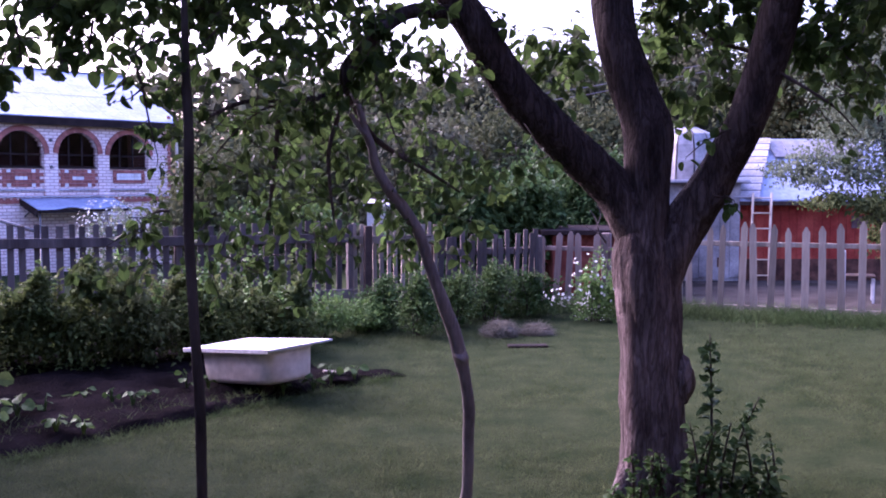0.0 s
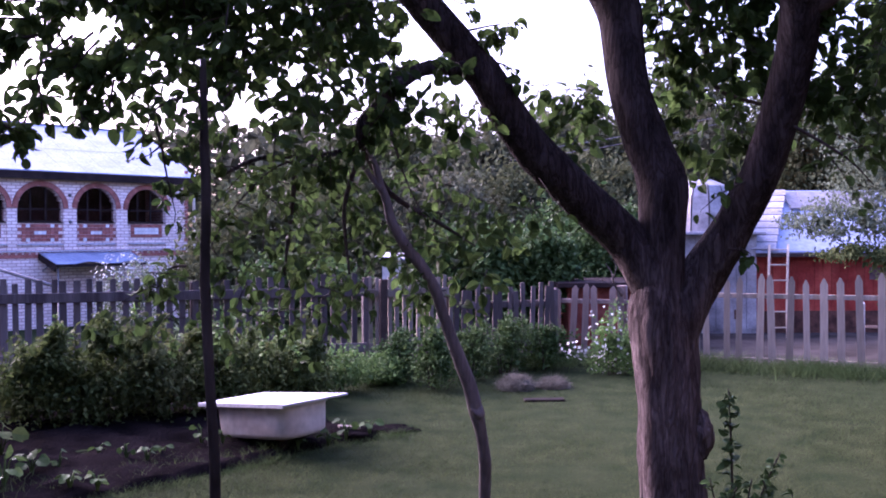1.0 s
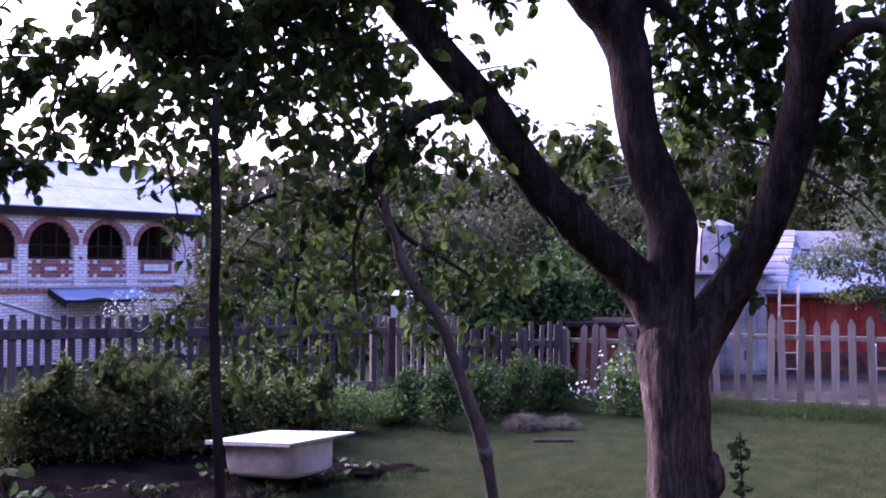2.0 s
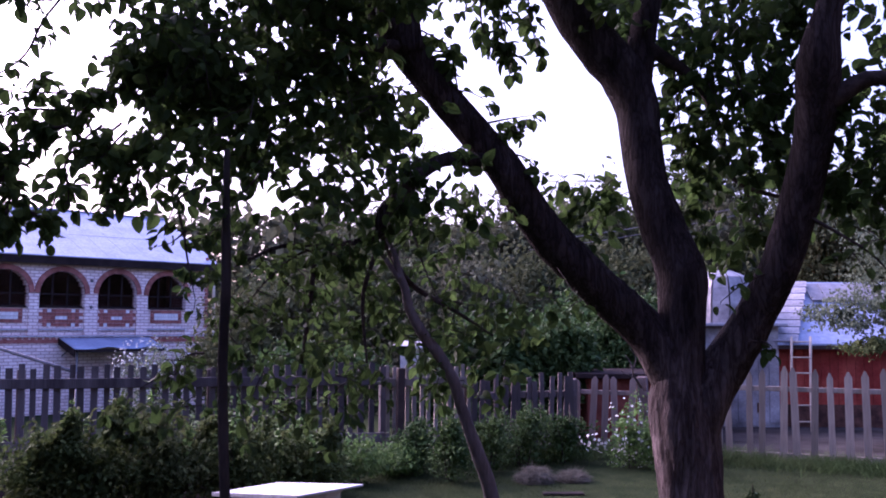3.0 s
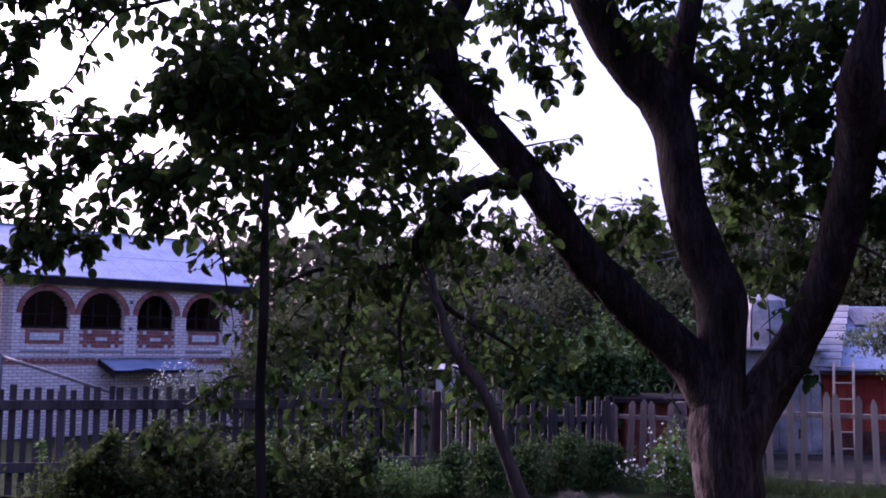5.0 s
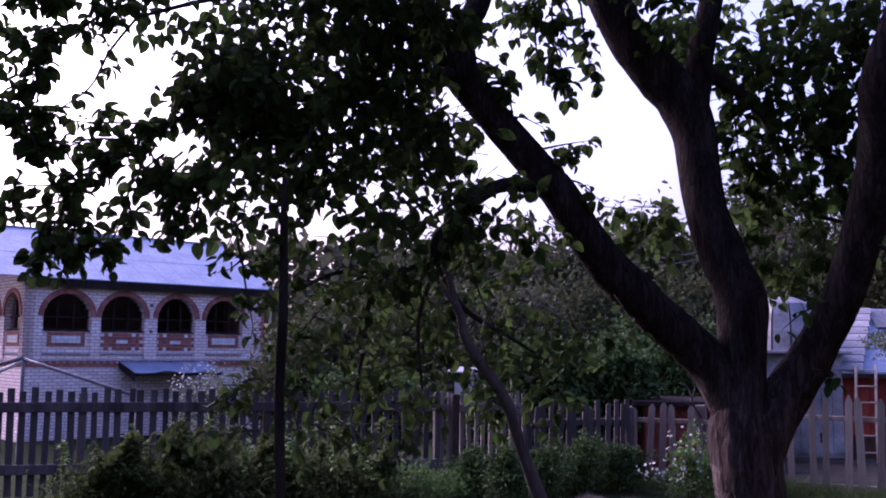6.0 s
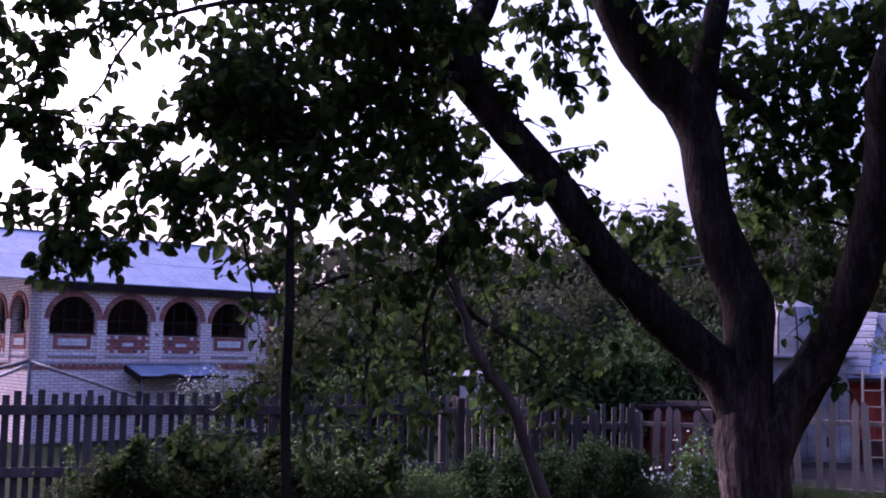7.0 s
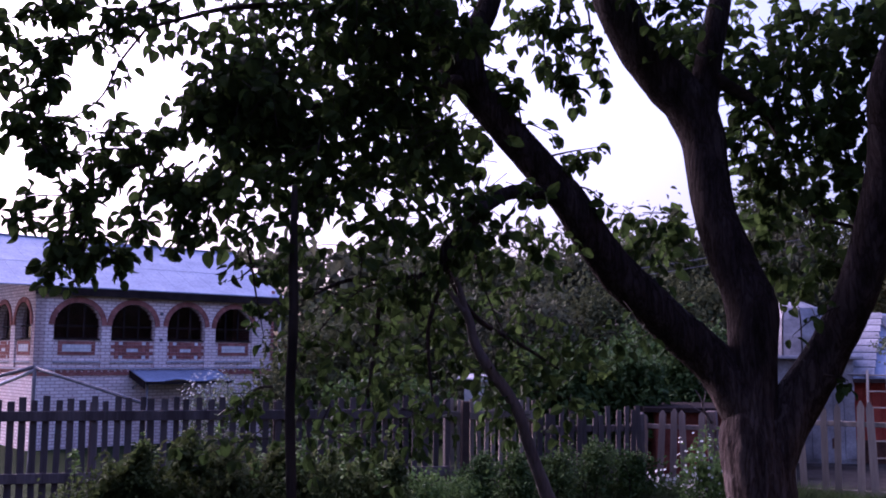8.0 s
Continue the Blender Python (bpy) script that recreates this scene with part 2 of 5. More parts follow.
# ---------------- mesh helpers ----------------
def mesh_of(name, verts, faces, material, smooth=False):
    me = bpy.data.meshes.new(name)
    me.from_pydata([tuple(v) for v in verts], [], [tuple(f) for f in faces])
    me.materials.append(material)
    if smooth:
        me.shade_smooth()
    me.update()
    return me


def piece(name, me, parent, m=None, label=""):
    """One object on a given mesh, under its thing."""
    ob = new(name, me)
    ob.parent = parent
    if m is not None:
        ob.matrix_basis = m
    return tagged(ob, label)


def part(name, bm, material, parent=None, label="", m=None, smooth=False):
    me = bpy.data.meshes.new(name)
    bm.to_mesh(me)
    bm.free()
    me.materials.append(material)
    if smooth:
        me.shade_smooth()
    ob = new(name, me)
    if parent is not None:
        ob.parent = parent
    if m is not None:
        ob.matrix_basis = m
    return tagged(ob, label)


def thing(name, label, category, m=None, group="", kind=""):
    ob = new(name)
    ob.empty_display_size = 0.1
    if m is not None:
        ob.matrix_basis = m
    return tagged(ob, label, category, group, kind)


def box(bm, x0, x1, y0, y1, z0, z1, bevel=0.0):
    r = bmesh.ops.create_cube(bm, size=1)
    bmesh.ops.scale(bm, vec=(x1 - x0, y1 - y0, z1 - z0), verts=r["verts"])
    bmesh.ops.translate(bm, vec=((x0 + x1) / 2, (y0 + y1) / 2, (z0 + z1) / 2), verts=r["verts"])
    if bevel:
        es = list({e for v in r["verts"] for e in v.link_edges})
        bmesh.ops.bevel(bm, geom=es, offset=bevel, segments=1, affect="EDGES")


def boxed(*b, bevel=0.0):
    bm = bmesh.new()
    box(bm, *b, bevel=bevel)
    return bm


def smooth_line(pts, per=6):
    """Catmull-Rom through control points; a point may carry further values such as a radius."""
    p = np.array(pts, float)
    p = np.vstack([2 * p[0] - p[1], p, 2 * p[-1] - p[-2]])
    out = []
    for i in range(1, len(p) - 2):
        for t in np.linspace(0, 1, per, endpoint=False):
            a, b, c, d = p[i - 1], p[i], p[i + 1], p[i + 2]
            out.append(0.5 * (2 * b + (c - a) * t + (2 * a - 5 * b + 4 * c - d) * t * t + (3 * b - a - 3 * c + d) * t ** 3))
    out.append(p[-2])
    return np.array(out)


def tube(line, sides=10, rough=0.0, seed=0.0):
    """Verts and faces of a tapered tube along rows of x, y, z, radius."""
    pts, rad = line[:, :3], line[:, 3]
    tang = np.gradient(pts, axis=0)
    tang /= np.linalg.norm(tang, axis=1)[:, None] + 1e-9
    up = np.array([0.31, 0.87, 0.38])
    verts, faces = [], []
    for p, t, r in zip(pts, tang, rad):
        u = np.cross(t, up)
        u /= np.linalg.norm(u)
        v = np.cross(t, u)
        for k in range(sides):
            a = 2 * math.pi * k / sides
            d = math.cos(a) * u + math.sin(a) * v
            q = p + d * r
            if rough:
                s = noise.noise(Vector((q[0] * 7 + seed, q[1] * 7, q[2] * 2.5))) * 0.5
                s += noise.noise(Vector((q[0] * 22 + seed, q[1] * 22, q[2] * 4.0))) * 0.35
                if sides > 50:
                    s += abs(noise.noise(Vector((q[0] * 34 + seed, q[1] * 34, q[2] * 7.0)))) * 0.45
                q = q + d * r * rough * s
            verts.append(q)
    n = len(pts)
    for i in range(n - 1):
        for k in range(sides):
            a, b = i * sides + k, i * sides + (k + 1) % sides
            faces.append((a, b, b + sides, a + sides))
    faces.append(tuple(range(sides))[::-1])
    faces.append(tuple(range((n - 1) * sides, n * sides)))
    return verts, faces


def tube_part(name, pts, material, parent, sides=10, per=6, rough=0.0, seed=0.0, label=""):
    v, f = tube(smooth_line(pts, per), sides, rough, seed)
    return piece(name, mesh_of(name, v, f, material, True), parent, None, label)


def leaf_form(stations, fold=0.32, hang=0.22):
    """An oval leaf, folded along its rib and bent down at the tip: rows of place along it and half width."""
    v, f = [(0, 0, 0)], []
    for t, w in stations:
        z = 0.05 * math.sin(3 * t) - hang * t * t
        v += [(t, 0, z), (t, w, z + fold * w), (t, -w, z + fold * w)]
    v.append((1, 0, -hang - 0.02))
    n = len(stations)
    f += [(0, 1, 2), (0, 3, 1)]
    for k in range(n - 1):
        a, b = 1 + 3 * k, 4 + 3 * k
        f += [(a, b, b + 1), (a, b + 1, a + 1), (a, a + 2, b + 2), (a, b + 2, b)]
    a = 1 + 3 * (n - 1)
    f += [(a, 3 * n + 1, a + 1), (a, a + 2, 3 * n + 1)]
    return np.array(v), np.array(f)


# an apple leaf on its stalk, and a plain small one
LEAF, LEAF_F = leaf_form([(0.2, 0.014), (0.28, 0.16), (0.44, 0.28), (0.66, 0.30), (0.85, 0.22), (0.96, 0.10)], 0.5, 0.34)
SMALL, SMALL_F = leaf_form([(0.3, 0.25), (0.68, 0.23)])


def unit(a):
    return a / (np.linalg.norm(a, axis=1)[:, None] + 1e-9)


def leaf_mesh(name, pos, way, size, material, rng, form=SMALL, form_f=SMALL_F):
    """Leaves at pos, each pointing along way, with a random turn about it."""
    n = len(pos)
    way = unit(way)
    side = unit(np.cross(way, rng.normal(size=(n, 3)) * 0.6 + np.array([0, 0, 1.0])))
    top = np.cross(side, way)
    v = pos[:, None] + size[:, None, None] * (form[None, :, 0, None] * way[:, None] + form[None, :, 1, None] * side[:, None] + form[None, :, 2, None] * top[:, None])
    k = len(form)
    f = (np.arange(n) * k)[:, None, None] + form_f[None]
    return mesh_of(name, v.reshape(-1, 3), f.reshape(-1, form_f.shape[1]), material)


# ---------------- ground ----------------
def fall(x, y):
    """The neighbour's plot lies lower, behind the dark fence."""
    a, b = min(1, max(0, (y - 12.6) / 6)), min(1, max(0, (-2.6 - x) / 3))
    return -0.9 * a * a * (3 - 2 * a) * b * b * (3 - 2 * b)


def ground():
    n = 60
    xs = np.concatenate([[-1500, -200, -60], np.linspace(-30, 30, n), [60, 200, 1500]])
    ys = np.concatenate([[-1500, -200, -40], np.linspace(-10, 40, n), [70, 200, 1500]])
    verts = [(x, y, 0.03 * noise.noise(Vector((x * 0.4, y * 0.4, 0))) * (abs(x) < 40) + fall(x, y)) for y in ys for x in xs]
    w = len(xs)
    faces = [(j * w + i, j * w + i + 1, (j + 1) * w + i + 1, (j + 1) * w + i) for j in range(len(ys) - 1) for i in range(w - 1)]
    ob = new("ground", mesh_of("ground", verts, faces, M_LAWN, True))
    tagged(ob, "mown green lawn with worn patches", "lawn", kind="structure")


ground()


# ---------------- unseen walls added behind and beside the camera to block skylight -------------
for nm, b in (("sky_block_south", (-9.0, 9.0, -2.4, -2.1, 0.0, 6.2)), ("sky_block_west", (-5.9, -5.6, -2.1, 8.8, 0.0, 5.4)), ("sky_block_east", (5.6, 5.9, -2.1, 8.4, 0.0, 6.2))):
    tagged(part(nm, boxed(*b), M_SKYBLOCK), "unseen dark wall added to block skylight", "wall", kind="structure")


# ---------------- the apple tree ----------------
tree = thing("apple_tree", "old apple tree with fissured bark, three limbs and dense green leaves", "tree")
tree_rng = np.random.default_rng(5)
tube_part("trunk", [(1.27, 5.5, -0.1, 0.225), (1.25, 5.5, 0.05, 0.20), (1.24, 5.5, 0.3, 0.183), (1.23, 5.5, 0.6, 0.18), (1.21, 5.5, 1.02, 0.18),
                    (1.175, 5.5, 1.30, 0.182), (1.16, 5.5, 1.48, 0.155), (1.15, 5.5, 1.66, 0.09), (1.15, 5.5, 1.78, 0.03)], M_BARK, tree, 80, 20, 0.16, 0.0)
for line in ([(1.129, 5.40, -0.20, 0.100), (1.141, 5.41, 0.04, 0.088), (1.135, 5.41, 0.41, 0.082), (1.126, 5.42, 0.77, 0.078), (1.110, 5.43, 1.10, 0.070), (1.092, 5.46, 1.42, 0.040)],
             [(1.388, 5.38, -0.19, 0.110), (1.356, 5.40, 0.04, 0.092), (1.333, 5.41, 0.37, 0.082), (1.309, 5.41, 0.64, 0.075), (1.269, 5.43, 0.93, 0.066), (1.231, 5.46, 1.29, 0.030)]):
    tube_part("buttress", line, M_BARK, tree, 36, 12, 0.22, line[0][0] * 5)
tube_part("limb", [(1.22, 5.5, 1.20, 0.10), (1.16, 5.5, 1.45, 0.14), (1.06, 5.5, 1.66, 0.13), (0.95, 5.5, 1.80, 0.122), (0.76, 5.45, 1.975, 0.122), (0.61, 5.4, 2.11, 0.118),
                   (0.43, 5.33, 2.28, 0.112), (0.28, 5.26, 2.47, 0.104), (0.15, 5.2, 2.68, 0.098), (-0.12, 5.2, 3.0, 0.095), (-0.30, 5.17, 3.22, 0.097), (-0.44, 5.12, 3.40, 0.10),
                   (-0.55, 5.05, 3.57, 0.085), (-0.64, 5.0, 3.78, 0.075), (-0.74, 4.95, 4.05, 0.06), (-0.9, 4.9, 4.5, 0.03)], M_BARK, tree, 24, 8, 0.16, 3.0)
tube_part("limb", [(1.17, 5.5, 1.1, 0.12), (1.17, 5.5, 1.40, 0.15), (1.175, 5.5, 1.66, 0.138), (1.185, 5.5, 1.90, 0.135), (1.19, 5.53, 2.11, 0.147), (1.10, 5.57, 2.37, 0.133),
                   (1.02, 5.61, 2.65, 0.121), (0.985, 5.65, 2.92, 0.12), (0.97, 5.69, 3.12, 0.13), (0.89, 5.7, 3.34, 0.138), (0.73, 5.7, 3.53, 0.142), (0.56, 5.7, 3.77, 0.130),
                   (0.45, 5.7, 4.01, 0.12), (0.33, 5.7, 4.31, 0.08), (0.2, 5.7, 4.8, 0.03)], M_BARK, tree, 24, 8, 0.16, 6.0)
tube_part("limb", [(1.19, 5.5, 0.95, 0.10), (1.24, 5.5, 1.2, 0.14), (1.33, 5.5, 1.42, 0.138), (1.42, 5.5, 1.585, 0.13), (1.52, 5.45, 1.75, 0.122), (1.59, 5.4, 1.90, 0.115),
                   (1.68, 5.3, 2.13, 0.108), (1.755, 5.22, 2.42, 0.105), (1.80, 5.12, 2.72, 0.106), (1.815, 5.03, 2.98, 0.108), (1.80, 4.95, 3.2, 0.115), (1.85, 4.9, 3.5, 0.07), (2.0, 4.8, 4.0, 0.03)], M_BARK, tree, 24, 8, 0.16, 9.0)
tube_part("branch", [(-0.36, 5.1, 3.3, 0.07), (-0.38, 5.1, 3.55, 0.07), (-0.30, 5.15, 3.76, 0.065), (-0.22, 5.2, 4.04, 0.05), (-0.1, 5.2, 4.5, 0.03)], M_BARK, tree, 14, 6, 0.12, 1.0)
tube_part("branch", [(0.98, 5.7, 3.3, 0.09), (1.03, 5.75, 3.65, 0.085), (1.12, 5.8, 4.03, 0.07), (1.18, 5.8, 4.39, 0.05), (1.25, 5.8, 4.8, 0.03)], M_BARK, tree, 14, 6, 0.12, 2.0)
tube_part("branch", [(0.12, 5.22, 2.70, 0.056), (-0.05, 5.05, 2.70, 0.042), (-0.17, 4.9, 2.67, 0.038), (-0.28, 4.8, 2.59, 0.038), (-0.36, 4.7, 2.49, 0.040),
                     (-0.45, 4.6, 2.35, 0.044), (-0.50, 4.6, 2.24, 0.026), (-0.7, 4.55, 2.19, 0.012), (-0.94, 4.5, 2.18, 0.010), (-1.15, 4.45, 2.08, 0.007)], M_BARK, tree, 12, 6, 0.12, 4.0)
for line in ([(-0.77, 4.5, 2.17, 0.012), (-0.79, 4.5, 1.97, 0.012), (-0.83, 4.5, 1.62, 0.007)],
             [(-0.48, 4.6, 2.20, 0.013), (-0.55, 4.6, 1.97, 0.011), (-0.55, 4.6, 1.81, 0.009), (-0.53, 4.6, 1.62, 0.006)],
             [(-0.47, 4.65, 2.24, 0.018), (-0.34, 4.8, 2.02, 0.015), (-0.11, 4.9, 1.88, 0.011), (0.09, 5.0, 1.75, 0.005)],
             [(-0.40, 5.1, 3.35, 0.045), (-0.75, 4.85, 3.22, 0.032), (-1.1, 4.6, 3.08, 0.02), (-1.49, 4.25, 2.95, 0.009)],
             [(-0.52, 5.05, 3.6, 0.04), (-1.0, 4.7, 3.62, 0.024), (-1.45, 4.3, 3.50, 0.014), (-1.78, 4.0, 3.30, 0.008)],
             [(1.05, 5.7, 3.5, 0.045), (1.35, 5.75, 3.3, 0.03), (1.5, 5.8, 3.0, 0.022), (1.58, 5.8, 2.7, 0.015), (1.85, 5.6, 2.55, 0.012)],
             [(1.80, 5.0, 2.95, 0.06), (2.1, 4.9, 3.10, 0.04), (2.4, 4.8, 2.8, 0.018), (2.6, 4.8, 2.5, 0.008)],
             [(1.78, 5.18, 2.42, 0.012), (1.94, 5.06, 2.29, 0.008), (2.06, 5.00, 2.19, 0.006), (2.16, 4.95, 2.06, 0.003)]):
    tube_part("branch", line, M_TWIG, tree, 8, 5, 0.1)


for line in ([(0.93, 5.40, 1.46, 0.008), (0.88, 5.34, 1.53, 0.006), (0.86, 5.33, 1.60, 0.004), (0.83, 5.33, 1.645, 0.002)],
             [(0.872, 5.335, 1.56, 0.004), (0.888, 5.33, 1.63, 0.003), (0.85, 5.32, 1.69, 0.0015)], [(0.88, 5.34, 1.52, 0.004), (0.83, 5.33, 1.54, 0.003), (0.80, 5.33, 1.56, 0.0015)]):
    tube_part("dead_twig", line, M_PROP, tree, 6, 4, 0.1, 0.0, "pale bare dead twig")

crown_pos, crown_way, crown_size, twig_v, twig_f = [], [], [], [], []


def twig_tube(line, sides):
    v, f = tube(line, sides)
    twig_f.extend(tuple(i + len(twig_v) for i in q) for q in f)
    twig_v.extend(v)


def rosette(p, way, n, size=1.0):
    """Leaves spreading from one spur and hanging over at their ends."""
    for j in range(n):
        crown_pos.append(p + tree_rng.normal(size=3) * 0.006)
        crown_way.append(way * 0.55 + tree_rng.normal(size=3) * np.array([0.8, 0.8, 0.6]) + np.array([0, 0, -0.35]))
        crown_size.append(size * tree_rng.uniform(0.056, 0.099) * (1 + 0.22 * min(1.2, max(0, p[1] - 4.3))) * (0.84 if p[2] < 2.2 else 1.0))


def spray(x, y, z, rx, ry, rz, n):
    """Leafy twigs filling an ellipsoid, each with two or three spurs of leaves."""
    k = max(1, round(n / 7))
    start = tree_rng.normal(size=(k, 3))
    start = start / np.maximum(1, np.linalg.norm(start, axis=1))[:, None] * np.array([rx, ry, rz]) * 0.95 + np.array([x, y, z])
    way = unit(tree_rng.normal(size=(k, 3)) * np.array([1, 1, 0.5]) + np.array([-0.1, -0.1, -0.3]))
    length = tree_rng.uniform(0.14, 0.30, k)
    for s, w, l in zip(start, way, length):
        s = s - w * l * 0.5
        at = [s + w * l * t + np.array([0, 0, -0.07 * t * t]) for t in (0, 0.35, 0.7, 1.0)]
        twig_tube(np.array([(*q, 0.0025 * (1.35 - t)) for q, t in zip(at, (0, 0.35, 0.7, 1.0))]), 3)
        rosette(at[1], w, 2)
        rosette(at[2], w, 2)
        rosette(at[3], w, 3)


def leafy_twig(n, *pts):
    """A longer twig along a curve, with short spurs that carry its n leaves."""
    line = smooth_line([(*q, 0.0) for q in pts], 6)
    m = len(line)
    line[:, 3] = np.linspace(0.0075, 0.0022, m)
    twig_tube(line, 5)
    i = m - 1
    while n > 0:
        k = min(n, int(tree_rng.integers(2, 5)))
        along = unit((line[min(i + 1, m - 1)] - line[max(i - 1, 0)])[None, :3])[0]
        out = unit((along * 0.5 + tree_rng.normal(size=3) * np.array([0.7, 0.7, 0.55]))[None])[0]
        tip = line[i, :3] + out * tree_rng.uniform(0.015, 0.06)
        twig_tube(np.array([(*line[i, :3], 0.0026), (*((line[i, :3] + tip) / 2), 0.0024), (*tip, 0.002)]), 3)
        rosette(tip, out, k, 0.92)
        n -= k
        i = int(tree_rng.uniform(0.1, 1.0) * (m - 1))


spray(-1.41, 4.30, 2.70, 0.21, 0.22, 0.23, 117)
spray(-1.36, 4.20, 3.08, 0.20, 0.22, 0.18, 247)
spray(-1.09, 4.50, 3.25, 0.48, 0.27, 0.40, 904)
spray(-1.01, 4.60, 2.92, 0.52, 0.24, 0.27, 599)
spray(-0.64, 4.80, 3.03, 0.23, 0.22, 0.34, 296)
spray(-0.73, 4.60, 3.51, 0.41, 0.22, 0.22, 559)
spray(-1.14, 4.40, 2.52, 0.29, 0.22, 0.21, 42)
spray(-0.87, 4.50, 2.45, 0.38, 0.22, 0.19, 90)
spray(-0.49, 4.60, 2.51, 0.25, 0.22, 0.16, 41)
spray(-0.96, 4.40, 2.25, 0.29, 0.22, 0.09, 34)
spray(-0.89, 4.40, 1.99, 0.24, 0.22, 0.21, 76)
spray(-0.78, 5.00, 1.91, 0.36, 0.22, 0.30, 136)
spray(-0.98, 4.40, 1.74, 0.21, 0.22, 0.18, 66)
spray(-0.86, 4.50, 1.58, 0.30, 0.22, 0.19, 86)
spray(-0.60, 5.10, 1.64, 0.24, 0.22, 0.24, 69)
spray(-0.20, 5.15, 1.97, 0.29, 0.22, 0.23, 147)
spray(-0.50, 5.25, 2.04, 0.28, 0.22, 0.19, 87)
spray(-0.81, 5.20, 2.10, 0.25, 0.22, 0.16, 58)
spray(0.00, 5.00, 1.79, 0.27, 0.22, 0.18, 78)
spray(-0.17, 4.90, 1.65, 0.20, 0.22, 0.18, 48)
spray(-1.38, 4.30, 1.55, 0.15, 0.22, 0.15, 35)
spray(-1.21, 4.30, 1.43, 0.18, 0.22, 0.13, 35)
spray(-1.19, 4.30, 2.00, 0.07, 0.22, 0.15, 17)
spray(0.60, 5.66, 2.58, 0.25, 0.22, 0.13, 147)
spray(0.64, 5.70, 2.39, 0.16, 0.22, 0.13, 52)
spray(-0.05, 5.10, 2.43, 0.21, 0.22, 0.15, 56)
spray(0.78, 5.50, 3.82, 0.20, 0.22, 0.13, 65)
spray(1.14, 6.00, 3.80, 0.40, 0.22, 0.25, 272)
spray(1.50, 5.90, 3.58, 0.37, 0.22, 0.30, 197)
spray(1.31, 5.80, 3.06, 0.16, 0.22, 0.28, 55)
spray(1.61, 5.80, 3.02, 0.31, 0.22, 0.31, 105)
spray(1.45, 5.90, 2.62, 0.21, 0.22, 0.25, 55)
spray(1.79, 5.80, 2.67, 0.21, 0.22, 0.35, 55)
spray(1.62, 5.55, 3.33, 0.26, 0.22, 0.38, 140)
spray(1.62, 5.70, 2.36, 0.17, 0.22, 0.14, 46)
spray(2.18, 5.38, 2.86, 0.42, 0.26, 0.45, 247)
spray(2.15, 5.32, 3.45, 0.47, 0.27, 0.44, 260)
spray(-0.23, 4.90, 2.38, 0.26, 0.22, 0.12, 60)
spray(-0.59, 4.50, 2.17, 0.16, 0.22, 0.06, 32)
spray(-0.47, 4.55, 2.33, 0.12, 0.22, 0.10, 51)
spray(-0.31, 4.75, 2.48, 0.14, 0.22, 0.06, 30)
spray(-0.80, 4.40, 2.16, 0.29, 0.22, 0.05, 32)
spray(-0.45, 4.70, 2.67, 0.17, 0.22, 0.17, 21)
spray(-0.44, 4.90, 2.95, 0.18, 0.22, 0.18, 58)
spray(-0.29, 5.00, 2.79, 0.15, 0.22, 0.12, 31)
spray(-0.17, 4.80, 2.69, 0.20, 0.22, 0.11, 31)
spray(-0.32, 4.65, 2.49, 0.17, 0.22, 0.14, 45)
# eleven unseen clumps, added above and beside the view for their shade
spray(-1.78, 4.20, 3.85, 0.75, 0.29, 0.23, 260)
spray(-0.60, 4.70, 4.03, 0.79, 0.31, 0.25, 546)
spray(0.94, 5.20, 4.20, 0.87, 0.34, 0.28, 546)
spray(-1.50, 3.60, 4.10, 1.20, 1.00, 0.40, 650)
spray(0.00, 3.60, 4.40, 1.20, 1.20, 0.40, 780)
spray(1.50, 3.80, 4.50, 1.20, 1.20, 0.50, 780)
spray(2.90, 4.60, 3.60, 0.80, 1.20, 0.90, 585)
spray(-1.00, 6.40, 4.60, 1.50, 1.00, 0.50, 585)
spray(1.20, 6.60, 4.80, 1.50, 1.00, 0.50, 585)
spray(0.30, 5.20, 5.00, 1.80, 1.20, 0.40, 910)
spray(3.20, 6.00, 3.00, 0.60, 0.80, 0.80, 325)
spray(2.10, 5.38, 2.65, 0.18, 0.22, 0.15, 70)
spray(2.18, 4.95, 2.41, 0.16, 0.22, 0.16, 86)
spray(2.06, 5.00, 2.20, 0.12, 0.22, 0.10, 31)
spray(1.85, 5.50, 2.84, 0.18, 0.22, 0.12, 62)
spray(2.18, 4.90, 2.67, 0.15, 0.22, 0.15, 78)
spray(-0.84, 4.40, 2.35, 0.26, 0.22, 0.11, 36)
spray(-0.71, 4.50, 2.50, 0.16, 0.22, 0.11, 26)
spray(-1.40, 4.30, 3.17, 0.16, 0.20, 0.16, 130)
spray(-1.40, 4.30, 2.86, 0.18, 0.20, 0.14, 82)
spray(-1.18, 4.40, 2.71, 0.20, 0.20, 0.12, 35)
spray(-0.93, 4.50, 2.66, 0.20, 0.20, 0.10, 30)
spray(-1.66, 4.20, 3.46, 0.26, 0.20, 0.08, 80)
spray(-0.74, 4.80, 3.30, 0.22, 0.20, 0.25, 60)
spray(1.72, 5.55, 3.72, 0.36, 0.22, 0.22, 100)
spray(1.90, 5.35, 3.30, 0.20, 0.20, 0.25, 45)
spray(1.45, 5.50, 3.68, 0.22, 0.22, 0.16, 45)
spray(1.98, 5.45, 3.75, 0.25, 0.20, 0.22, 90)
spray(-1.55, 4.25, 3.10, 0.14, 0.18, 0.14, 110)
spray(-1.66, 4.20, 3.00, 0.10, 0.15, 0.10, 50)
spray(-1.26, 4.40, 2.92, 0.20, 0.20, 0.17, 150)
